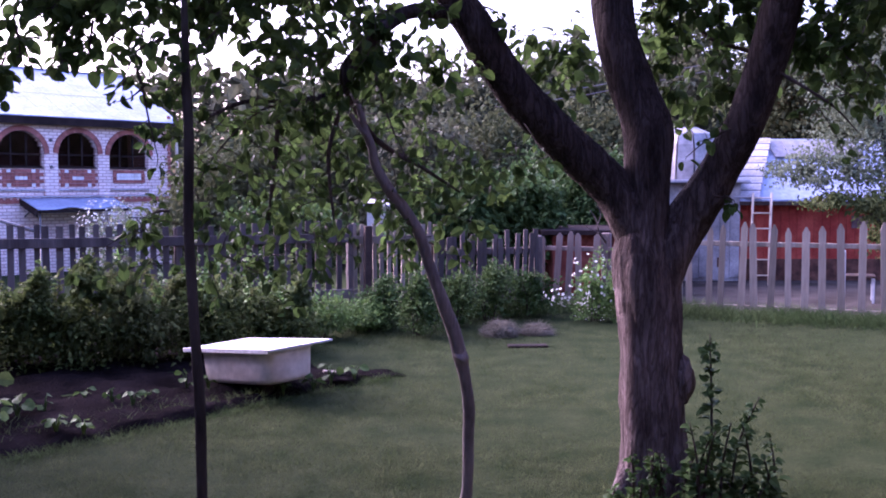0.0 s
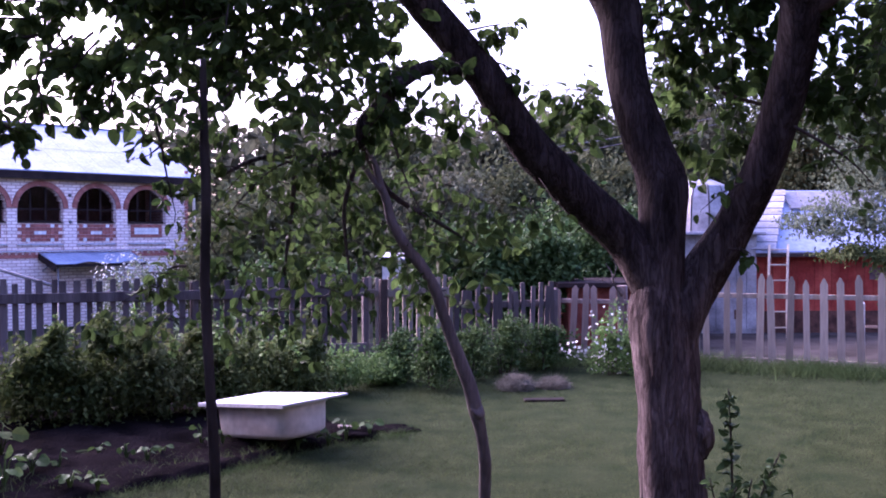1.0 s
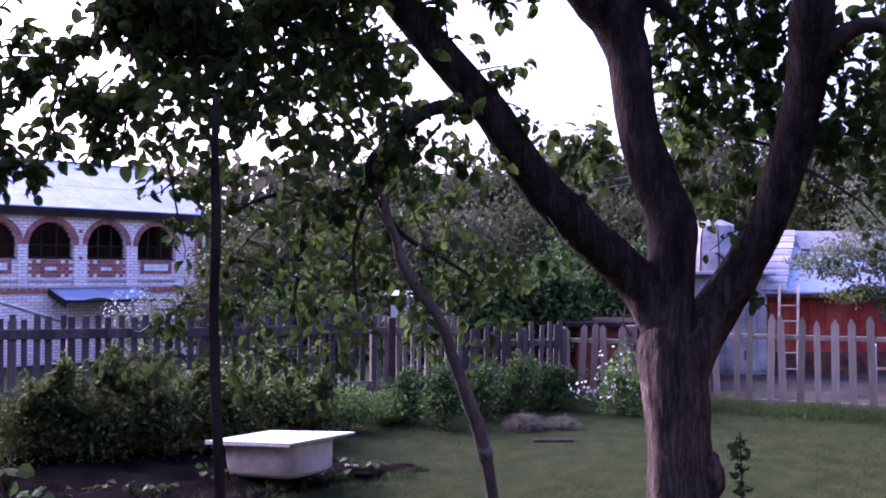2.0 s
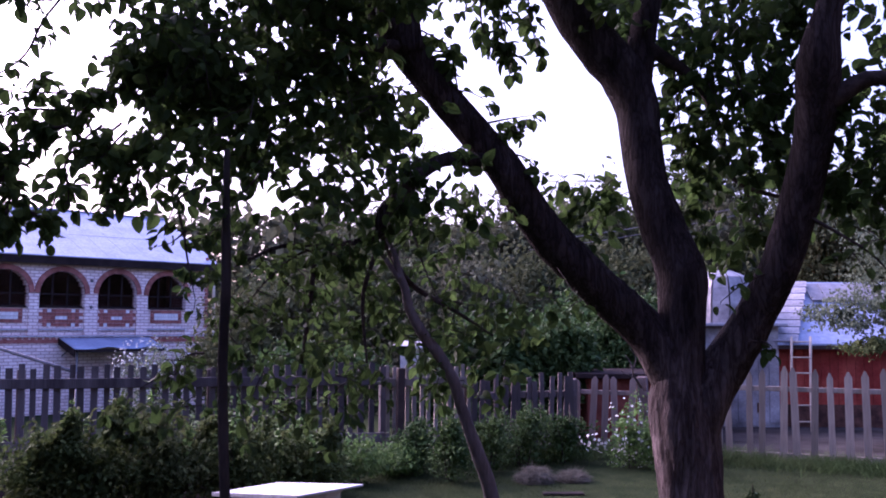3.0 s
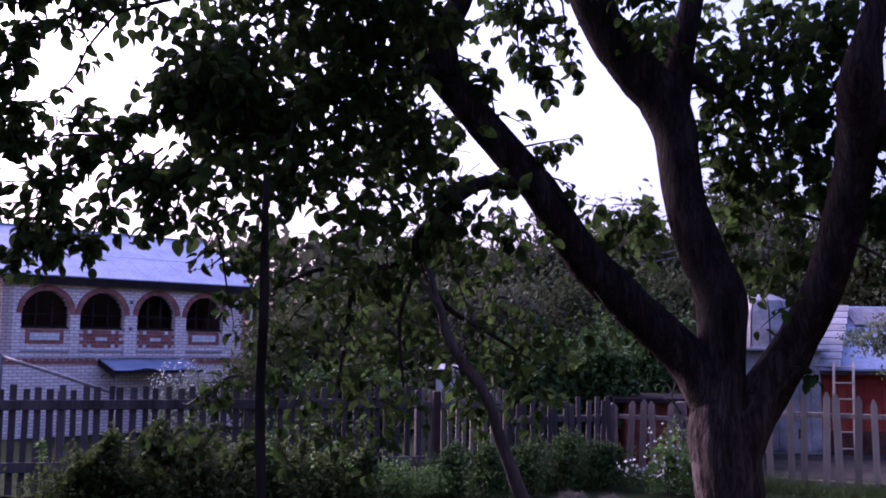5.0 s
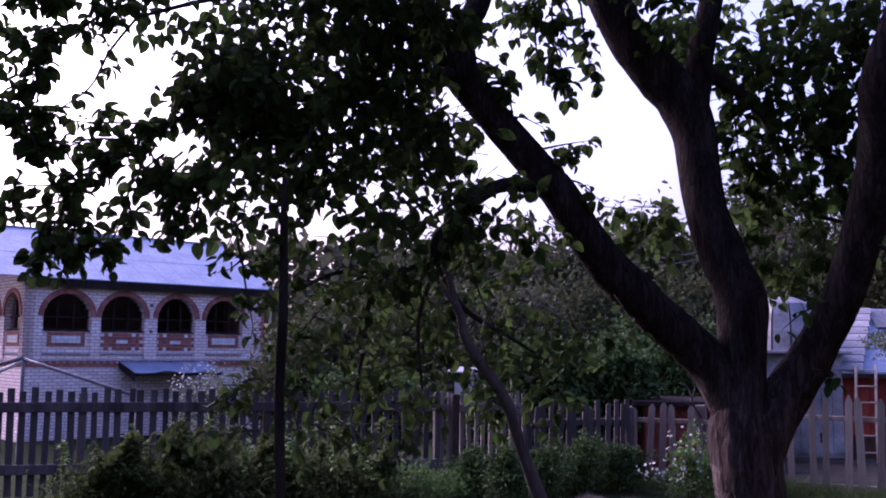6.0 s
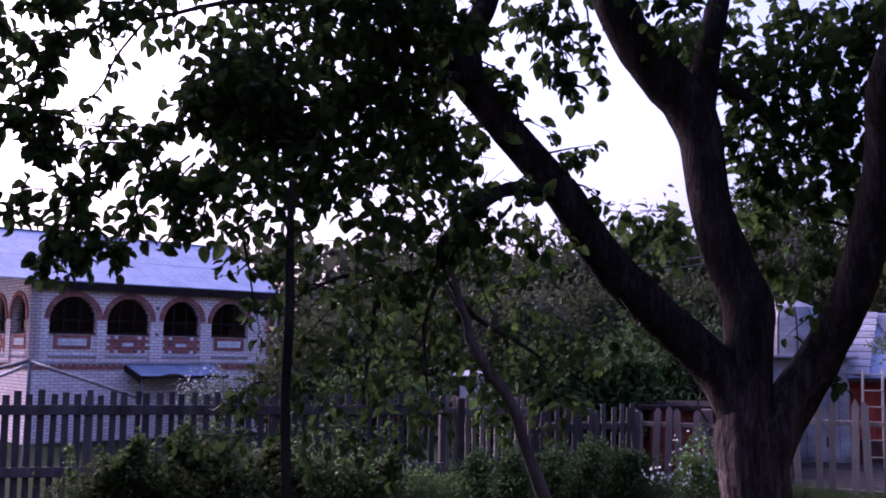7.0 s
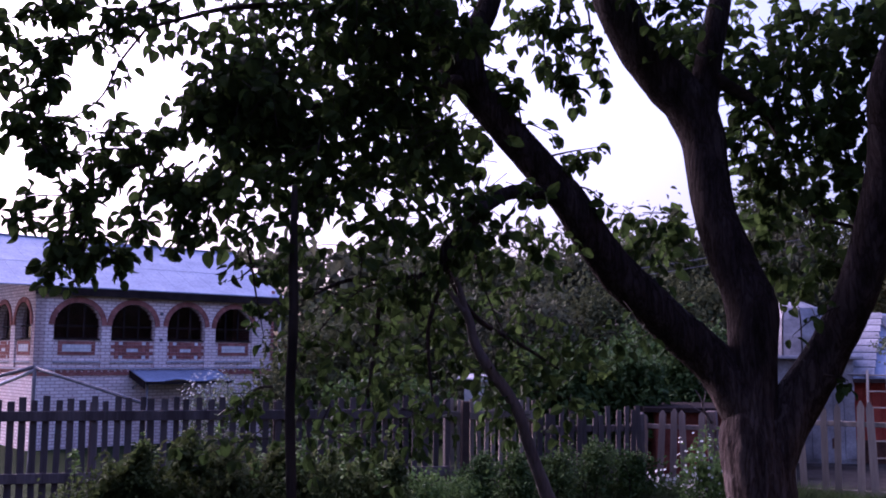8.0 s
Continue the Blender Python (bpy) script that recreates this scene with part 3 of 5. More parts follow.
spray(-1.41, 4.35, 2.99, 0.12, 0.18, 0.12, 60)
spray(2.11, 5.10, 2.89, 0.24, 0.20, 0.18, 100)
spray(1.83, 5.60, 3.84, 0.26, 0.20, 0.16, 90)
spray(1.02, 5.92, 3.82, 0.14, 0.15, 0.20, 55)
# twigs over the lower bough and before the upright pole
spray(-1.10, 4.00, 2.60, 0.26, 0.12, 0.26, 45)
spray(-1.12, 3.95, 2.30, 0.16, 0.10, 0.14, 17)
spray(-0.72, 4.55, 2.05, 0.26, 0.20, 0.16, 39)
spray(-0.72, 4.55, 1.50, 0.26, 0.22, 0.16, 39)
spray(-0.10, 5.25, 1.60, 0.26, 0.18, 0.16, 47)
spray(0.30, 5.00, 1.95, 0.22, 0.22, 0.20, 47)
leafy_twig(95, (-1.49, 4.25, 2.95), (-1.63, 4.20, 2.88), (-1.72, 4.15, 2.81), (-1.83, 4.10, 2.69), (-1.96, 4.05, 2.60), (-2.01, 4.00, 2.49))
leafy_twig(52, (-1.78, 4.00, 3.30), (-1.89, 3.97, 3.13), (-1.95, 3.94, 2.97), (-2.04, 3.91, 2.88), (-2.15, 3.88, 2.81), (-2.34, 3.85, 2.78))
leafy_twig(109, (-1.81, 4.00, 3.37), (-1.93, 3.96, 3.30), (-2.04, 3.92, 3.21), (-2.15, 3.88, 3.20), (-2.24, 3.84, 3.16), (-2.34, 3.80, 3.19))
leafy_twig(109, (-2.15, 3.90, 3.21), (-2.14, 3.88, 3.08), (-2.15, 3.85, 2.99), (-2.19, 3.82, 2.90), (-2.28, 3.80, 2.85))
leafy_twig(77, (-2.06, 3.95, 3.41), (-2.18, 3.90, 3.35), (-2.28, 3.85, 3.33), (-2.37, 3.80, 3.26))
leafy_twig(69, (-1.60, 4.00, 3.45), (-1.80, 3.97, 3.38), (-1.94, 3.93, 3.37), (-2.09, 3.90, 3.40))
leafy_twig(77, (-2.31, 3.85, 2.86), (-2.20, 3.83, 2.78), (-2.14, 3.82, 2.70), (-2.09, 3.80, 2.61))
leafy_twig(45, (-2.28, 3.85, 3.10), (-2.33, 3.80, 3.03), (-2.37, 3.75, 2.95))
leafy_twig(69, (-1.64, 4.15, 2.85), (-1.75, 4.09, 2.83), (-1.88, 4.03, 2.82), (-2.01, 3.96, 2.81), (-2.12, 3.90, 2.81))
leafy_twig(101, (-1.72, 4.15, 2.79), (-1.86, 4.10, 2.76), (-2.00, 4.05, 2.75), (-2.10, 4.00, 2.70), (-2.18, 3.95, 2.70), (-2.25, 3.90, 2.73))
leafy_twig(80, (-1.80, 4.10, 2.69), (-1.92, 4.06, 2.66), (-2.03, 4.02, 2.59), (-2.12, 3.98, 2.53), (-2.22, 3.94, 2.52), (-2.32, 3.90, 2.50))
leafy_twig(69, (-1.99, 4.05, 2.58), (-2.02, 4.01, 2.49), (-2.13, 3.97, 2.44), (-2.24, 3.94, 2.42), (-2.34, 3.90, 2.41))
leafy_twig(84, (-2.04, 4.00, 2.46), (-2.09, 3.99, 2.39), (-2.13, 3.98, 2.31), (-2.16, 3.96, 2.23), (-2.17, 3.95, 2.15))
leafy_twig(84, (-2.03, 4.00, 2.46), (-2.02, 3.99, 2.36), (-2.03, 3.98, 2.28), (-2.03, 3.96, 2.21), (-2.05, 3.95, 2.12))
leafy_twig(31, (-2.04, 4.00, 2.33), (-1.97, 3.98, 2.32), (-1.89, 3.95, 2.27))
leafy_twig(53, (-1.82, 4.15, 2.62), (-1.84, 4.12, 2.51), (-1.86, 4.10, 2.39), (-1.89, 4.08, 2.27), (-1.90, 4.05, 2.19))
leafy_twig(15, (-1.83, 4.10, 2.48), (-1.80, 4.07, 2.40), (-1.79, 4.05, 2.33))
leafy_twig(31, (-1.71, 4.20, 2.71), (-1.79, 4.15, 2.62), (-1.82, 4.10, 2.54))
leafy_twig(27, (-1.62, 4.20, 2.72), (-1.71, 4.15, 2.62), (-1.73, 4.10, 2.54))
leafy_twig(24, (-1.60, 4.20, 2.68), (-1.64, 4.15, 2.61), (-1.67, 4.10, 2.54))
leafy_twig(69, (-1.46, 4.25, 2.59), (-1.57, 4.21, 2.55), (-1.63, 4.17, 2.47), (-1.66, 4.14, 2.39), (-1.63, 4.10, 2.31))
leafy_twig(31, (-1.53, 4.20, 2.51), (-1.54, 4.18, 2.41), (-1.54, 4.15, 2.34))
leafy_twig(74, (-1.41, 4.30, 2.71), (-1.52, 4.25, 2.61), (-1.60, 4.20, 2.51))
leafy_twig(10, (-1.38, 4.30, 2.52), (-1.46, 4.25, 2.46), (-1.49, 4.20, 2.39))
leafy_twig(15, (-1.36, 4.25, 2.31), (-1.33, 4.24, 2.20), (-1.31, 4.23, 2.10), (-1.28, 4.21, 1.99), (-1.26, 4.20, 1.91))
leafy_twig(18, (-1.27, 4.30, 2.44), (-1.36, 4.27, 2.39), (-1.39, 4.23, 2.31), (-1.41, 4.20, 2.23))
leafy_twig(7, (-1.31, 4.20, 2.23), (-1.34, 4.20, 2.20), (-1.38, 4.20, 2.17))
leafy_twig(15, (-0.35, 5.10, 3.45), (-0.25, 5.07, 3.39), (-0.17, 5.05, 3.34))
leafy_twig(19, (-0.27, 5.15, 3.33), (-0.17, 5.12, 3.31), (-0.13, 5.10, 3.28))
leafy_twig(11, (-0.10, 5.15, 3.07), (-0.12, 5.12, 3.19), (-0.14, 5.10, 3.29))
leafy_twig(11, (-0.13, 5.15, 3.09), (-0.05, 5.12, 3.09), (0.06, 5.10, 3.03))
leafy_twig(15, (0.06, 5.20, 2.93), (0.18, 5.18, 2.95), (0.29, 5.15, 2.96))
leafy_twig(8, (0.17, 5.20, 2.76), (0.27, 5.18, 2.73), (0.36, 5.15, 2.64))
leafy_twig(27, (0.01, 5.20, 2.85), (0.13, 5.18, 2.85), (0.23, 5.15, 2.87))
leafy_twig(21, (-0.46, 5.20, 3.14), (-0.40, 5.18, 3.10), (-0.33, 5.15, 2.98))
leafy_twig(105, (0.13, 5.50, 4.02), (0.12, 5.46, 3.76), (0.15, 5.42, 3.54), (0.18, 5.39, 3.39), (0.18, 5.35, 3.26))
leafy_twig(38, (0.05, 5.50, 3.91), (-0.05, 5.45, 3.79), (-0.13, 5.40, 3.64))
leafy_twig(43, (0.29, 5.50, 3.87), (0.32, 5.45, 3.57), (0.36, 5.40, 3.41))
leafy_twig(27, (0.02, 5.45, 3.72), (0.03, 5.42, 3.56), (0.08, 5.40, 3.46))
leafy_twig(105, (1.29, 5.75, 3.68), (1.43, 5.72, 3.39), (1.44, 5.69, 3.10), (1.40, 5.66, 2.82), (1.37, 5.63, 2.52), (1.33, 5.60, 2.32))
leafy_twig(91, (1.50, 5.70, 3.55), (1.59, 5.67, 3.23), (1.62, 5.63, 2.92), (1.61, 5.60, 2.64))
leafy_twig(69, (1.21, 5.75, 3.40), (1.23, 5.72, 3.08), (1.25, 5.70, 2.80))
leafy_twig(53, (1.20, 5.75, 2.98), (1.31, 5.72, 2.94), (1.36, 5.70, 2.83))
leafy_twig(64, (1.73, 5.60, 3.41), (1.76, 5.55, 3.10), (1.75, 5.50, 2.82))
leafy_twig(43, (1.59, 5.60, 2.61), (1.64, 5.55, 2.44), (1.66, 5.50, 2.34))
leafy_twig(31, (1.38, 5.75, 2.60), (1.28, 5.72, 2.50), (1.20, 5.70, 2.44))
leafy_twig(43, (-0.51, 4.60, 2.22), (-0.68, 4.54, 2.18), (-0.83, 4.48, 2.15), (-0.94, 4.42, 2.06), (-1.05, 4.36, 1.92), (-1.12, 4.30, 1.78))
leafy_twig(38, (-1.31, 4.35, 2.04), (-1.23, 4.30, 2.01), (-1.17, 4.25, 2.11))
leafy_twig(27, (-1.27, 4.40, 1.67), (-1.34, 4.38, 1.66), (-1.39, 4.35, 1.57))
leafy_twig(43, (-0.34, 4.70, 2.39), (-0.31, 4.67, 2.25), (-0.24, 4.63, 2.05), (-0.14, 4.60, 1.85))
leafy_twig(9, (1.62, 5.25, 2.11), (1.46, 5.22, 2.04), (1.33, 5.20, 1.94))
leafy_twig(3, (1.48, 5.20, 1.73), (1.54, 5.20, 1.72), (1.59, 5.20, 1.69))
leafy_twig(4, (1.54, 5.20, 1.73), (1.57, 5.20, 1.72), (1.60, 5.20, 1.70))
# unseen leaf layer added overhead and behind, to shade the lawn and limbs
for j, y in enumerate((0.8, 2.2, 3.6, 5.0, 6.4, 7.6)):
    for i in range(6):
        spray(-4.4 + 1.6 * i + 0.06 * j, y, 2.77 + 0.44 * (y - 0.8), 0.95, 0.75, 0.22, (500 if i < 2 else 400) if y < 4 else 400)
tagged(piece("twig_growth", mesh_of("twig_growth", twig_v, twig_f, M_TWIG), tree), kind="stuff")
crown_pos, crown_way, crown_size = np.array(crown_pos), np.array(crown_way), np.array(crown_size)
near = np.where((crown_pos[:, 0] < -1.35) & (crown_pos[:, 2] < 3.3))[0][:300]
rest = np.setdiff1d(np.arange(len(crown_pos)), near)
tagged(piece("leaves", leaf_mesh("leaves", crown_pos[rest], crown_way[rest], crown_size[rest], M_LEAF, tree_rng, LEAF, LEAF_F), tree), kind="stuff")
single = mesh_of("leaf", LEAF, LEAF_F, M_LEAF)
for i in near:
    turn = Vector(crown_way[i]).to_track_quat("X", "Z").to_matrix().to_4x4() @ pose(0, 0, 0, tree_rng.uniform(-60, 60))
    piece("leaf", single, tree, Matrix.Translation(crown_pos[i]) @ turn @ Matrix.Scale(crown_size[i], 4))

bm = bmesh.new()
bmesh.ops.create_icosphere(bm, subdivisions=4, radius=1)
for vt in bm.verts:
    vt.co *= 1 + 0.22 * noise.noise(vt.co * 2.5)
    vt.co = Vector((vt.co.x * 0.07, vt.co.y * 0.085, vt.co.z * 0.145))
part("burl", bm, M_BARK, tree, "dark knotty burl", pose(1.385, 5.42, 0.66), True)
for x, y, h, r in ((1.08, 5.42, 0.14, 0.05), (1.40, 5.38, 0.16, 0.05)):
    tube_part("root", [(x + (1.24 - x) * 0.4, y + 0.08, h + 0.25, r * 0.5), (x, y, h, r), (x + (x - 1.24) * 0.5, y - 0.08, -0.03, r * 1.1)], M_BARK, tree, 12, 6, 0.2, x * 9)

# ---------------- props under the branches ----------------
prop = thing("branch_prop", "pale grey forked stick propping up an apple branch", "prop")
tube_part("pole", [(-0.440, 4.60, 2.23, 0.010), (-0.400, 4.60, 2.15, 0.014), (-0.380, 4.63, 2.06, 0.018), (-0.350, 4.65, 1.98, 0.021), (-0.330, 4.69, 1.88, 0.025), (-0.260, 4.73, 1.75, 0.028),
                   (-0.190, 4.76, 1.66, 0.030), (-0.120, 4.80, 1.54, 0.029), (-0.080, 4.84, 1.41, 0.029), (-0.040, 4.87, 1.29, 0.032), (0.010, 4.91, 1.15, 0.034), (0.060, 4.96, 1.01, 0.036),
                   (0.090, 4.99, 0.88, 0.039), (0.120, 5.03, 0.74, 0.032), (0.140, 5.07, 0.59, 0.033), (0.140, 5.12, 0.42, 0.032), (0.140, 5.17, 0.21, 0.032), (0.130, 5.22, 0.03, 0.034),
                   (0.110, 5.27, -0.03, 0.036)], M_PROP, prop, 14, 5, 0.18, 2.0)
bm = bmesh.new()
bmesh.ops.create_icosphere(bm, subdivisions=3, radius=0.042)
for vt in bm.verts:
    vt.co *= 1 + 0.3 * noise.noise(vt.co * 30)
part("knot", bm, M_PROP, prop, "", pose(0.098, 4.980, 0.880), True)
tube_part("fork", [(-0.375, 4.62, 2.03, 0.014), (-0.44, 4.62, 2.12, 0.013), (-0.49, 4.61, 2.19, 0.010)], M_PROP, prop, 10, 5, 0.15, 5.0)
pole = thing("support_pole", "dark upright pole standing under the apple branches", "pole")
tube_part("pole", [(-1.06, 4.12, -0.03, 0.0249), (-1.06, 4.08, 0.40, 0.0240), (-1.055, 4.05, 0.83, 0.0231), (-1.075, 4.05, 1.23, 0.0223), (-1.09, 4.05, 1.62, 0.0223),
                   (-1.085, 4.06, 1.97, 0.0214), (-1.10, 4.09, 2.30, 0.0178), (-1.11, 4.12, 2.58, 0.014)], M_POLE, pole, 12, 6, 0.12, 7.0)

# ---------------- fences ----------------
def pale_mesh(name, w, h, d, material, tip):
    bm = bmesh.new()
    box(bm, -w / 2, w / 2, -d / 2, d / 2, 0, h)
    if tip:
        top = [v for v in bm.verts if v.co.z > h - 1e-4]
        bmesh.ops.translate(bm, vec=(0, 0, -tip), verts=top)
        ext = bmesh.ops.extrude_face_region(bm, geom=[f for f in bm.faces if f.normal.z > 0.9])
        vs = [g for g in ext["geom"] if isinstance(g, bmesh.types.BMVert)]
        for v in vs:
            v.co.x *= 0.25
            v.co.z += tip
    me = bpy.data.meshes.new(name)
    bm.to_mesh(me)
    bm.free()
    me.materials.append(material)
    return me


def fence(a, b, pitch, width, height, material, tip, label, rail_z, rail_h, seed, lean=1.5, posts=3, rail_behind=True, vary=0.03, at=()):
    a, b = Vector((*a, 0)), Vector((*b, 0))
    d = (b - a)
    length = d.length
    rz = math.degrees(math.atan2(d.y, d.x))
    f = thing("fence", label, "fence", pose(a.x, a.y, 0, 0, 0, rz), kind="structure")
    rng = random.Random(seed)
    me = pale_mesh("pale", width, height, 0.02, material, tip)
    places = list(at)
    while not places or places[-1] + pitch < length:
        places.append(places[-1] + pitch if places else pitch * 0.5)
    for x in places:
        m = pose(x + rng.uniform(-0.012, 0.012), rng.uniform(-0.004, 0.004), 0.03, rng.uniform(-1, 1), rng.uniform(-lean, lean), rng.uniform(-2, 2))
        piece("pale", me, f, m @ Matrix.Diagonal((rng.uniform(0.88, 1.1), 1, 1 + rng.uniform(-vary, vary), 1)))
    side = 0.034 if rail_behind else -0.034
    for z in rail_z:
        part("rail", boxed(0, length, side - 0.022, side + 0.022, z - rail_h / 2, z + rail_h / 2, bevel=0.006), material, f)
    for k in range(posts):
        x = length * k / max(1, posts - 1)
        part("post", boxed(x - 0.045, x + 0.045, 0.058, 0.148, -0.1, height - 0.02, bevel=0.008), material, f)
    return f


fence((-9.6, 9.78), (-1.2, 12.4), 0.136, 0.074, 1.26, M_SLAT, 0.0, "dark weathered picket fence with flat-topped slats", (1.08, 0.35), 0.12, 1, 0.8, 5, False)
fence((-1.2, 12.4), (-0.1, 12.82), 0.094, 0.052, 1.23, M_PALE, 0.0, "grey weathered fence of narrow close-set slats", (1.05, 0.3), 0.11, 2, 1.0, 0, False, 0.03)
# this stretch stands under trees; their shade is put into its darker slat colour
fence((-0.1, 12.82), (1.4, 13.4), 0.115, 0.07, 1.06, M_SHADED_SLAT, 0.0, "brown weathered fence of close-set slats, darkened for tree shade", (0.85, 0.3), 0.09, 5, 1.8, 2, True, 0.06)
fence((1.35, 13.68), (3.22, 12.98), 0.185, 0.085, 1.06, M_DRAB, 0.05, "pale grey picket fence with pointed, leaning pales", (0.86, 0.12), 0.065, 3, 3.5, 2, True, 0.06)
fence((3.24, 12.97), (7.8, 11.25), 0.265, 0.088, 1.23, M_PALE, 0.08, "pale grey picket fence with pointed, leaning pales", (0.98, 0.12), 0.065, 4, 2.0, 2, True, 0.05, (0.16, 0.404, 0.565, 0.825, 0.996, 1.208, 1.423, 1.63, 1.847, 2.081, 2.326))

post_ob = part("fence_post", boxed(-0.05, 0.05, -0.05, 0.05, -0.1, 1.24, bevel=0.01), M_WOOD, None, "", pose(-0.99, 12.34, 0, 0, 0.5, 20))
tagged(post_ob, "dark thick post at the fence corner", "post", kind="structure")
post_ob = part("fence_post", boxed(-0.07, 0.07, -0.06, 0.06, -0.1, 1.09, bevel=0.012), M_DRAB, None, "", pose(2.35, 13.45, 0, 0, -1.5, -20))
tagged(post_ob, "brown-grey squared post in the picket fence", "post", kind="structure")

# ---------------- bathtub under a board ----------------
def bathtub():
    t = thing("bathtub", "old white enamel bathtub standing on the garden bed's edge", "bathtub", pose(-1.595, 8.085, 0.105, -5.3, 0, 52))
    bm = bmesh.new()
    rings = [(0.23, 0.40, 0.0), (0.252, 0.43, 0.012), (0.266, 0.445, 0.04), (0.272, 0.455, 0.15), (0.276, 0.46, 0.24), (0.28, 0.464, 0.265), (0.292, 0.476, 0.27), (0.292, 0.476, 0.283),
             (0.255, 0.44, 0.283), (0.24, 0.42, 0.10), (0.19, 0.36, 0.03)]
    loops = []
    for rx, ry, z in rings:
        ring = []
        for k in range(48):
            a = 2 * math.pi * (k + 0.5) / 48
            ca, sa = math.cos(a), math.sin(a)
            ring.append(bm.verts.new((rx * math.copysign(abs(ca) ** 0.34, ca), ry * math.copysign(abs(sa) ** 0.34, sa), z)))
        loops.append(ring)
    for p, q in zip(loops, loops[1:]):
        for k in range(48):
            bm.faces.new((p[k], p[(k + 1) % 48], q[(k + 1) % 48], q[k]))
    bm.faces.new(loops[0][::-1])
    bm.faces.new(loops[-1])
    part("basin", bm, M_ENAMEL, t, "", None, True)
    part("rust_band", boxed(-0.19, 0.19, -0.35, 0.35, -0.012, 0.0), M_RUST, t, "rusty underside")
    for x, y in ((-0.12, -0.26), (0.12, -0.26), (-0.12, 0.26), (0.12, 0.26)):
        part("foot", boxed(x * 0.6 - 0.04, x * 0.6 + 0.04, y * 0.75 - 0.035, y * 0.75 + 0.035, -0.13, -0.012, bevel=0.015), M_FRAME, t)
    b = thing("board", "flat white board lying across the bathtub", "board", pose(-1.40, 7.52, 0.44, -5.3, 0, 52))
    part("panel", boxed(0.0, 0.73, 0.0, 1.10, 0, 0.018, bevel=0.004), M_BOARD, b)
    part("edge_strip", boxed(-0.012, -0.001, 0.0, 1.10, -0.012, 0.023, bevel=0.002), M_BOARD, b)


bathtub()

# ---------------- the brick house ----------------
HS = 1.15
house = thing("house", "white brick house with red brick arches and a metal roof", "house", pose(-12.49 * HS, 22.38 * HS, 0, 0, 0, 90 - 42.5))
FLOOR, SILL, TOP, EAVE = 1.41, 2.23, 3.34, 3.82
BAYS = [(0.54, 1.94), (2.24, 3.62), (4.04, 5.32), (5.70, 7.06)]
LONG, DEEP = 7.85, 7.0


def brick_block(l, d, h):
    x, y, z = l / 2, d / 2, h / 2
    v = [(sx * x, sy * y, sz * z) for sx in (-1, 1) for sy in (-1, 1) for sz in (-1, 1)]
    return v, [(0, 1, 3, 2), (4, 6, 7, 5), (0, 4, 5, 1), (2, 3, 7, 6), (0, 2, 6, 4), (1, 5, 7, 3)]


VOUSSOIR = mesh_of("brick", *brick_block(0.115, 0.05, 0.15), M_RED)
SMALL_RED = mesh_of("brick", *brick_block(0.116, 0.04, 0.098), M_RED)
SMALL_WHITE = mesh_of("brick", *brick_block(0.116, 0.04, 0.098), M_WBRICK)
RING = ("rrrrrrrrr", "rwwwwwwwr", "rwwwwwwwr", "rrrrrrrrr")
CROSS = (".rwrrrrrwr.", "rrrrrrrrrrr", ".rrrwwwrrr.", "rrrrrrrrrrr", ".rwrrrrrwr.")


def arched_opening(a, b):
    r = (b - a) / 2
    return r, min(r, 0.66), TOP - min(r, 0.66)


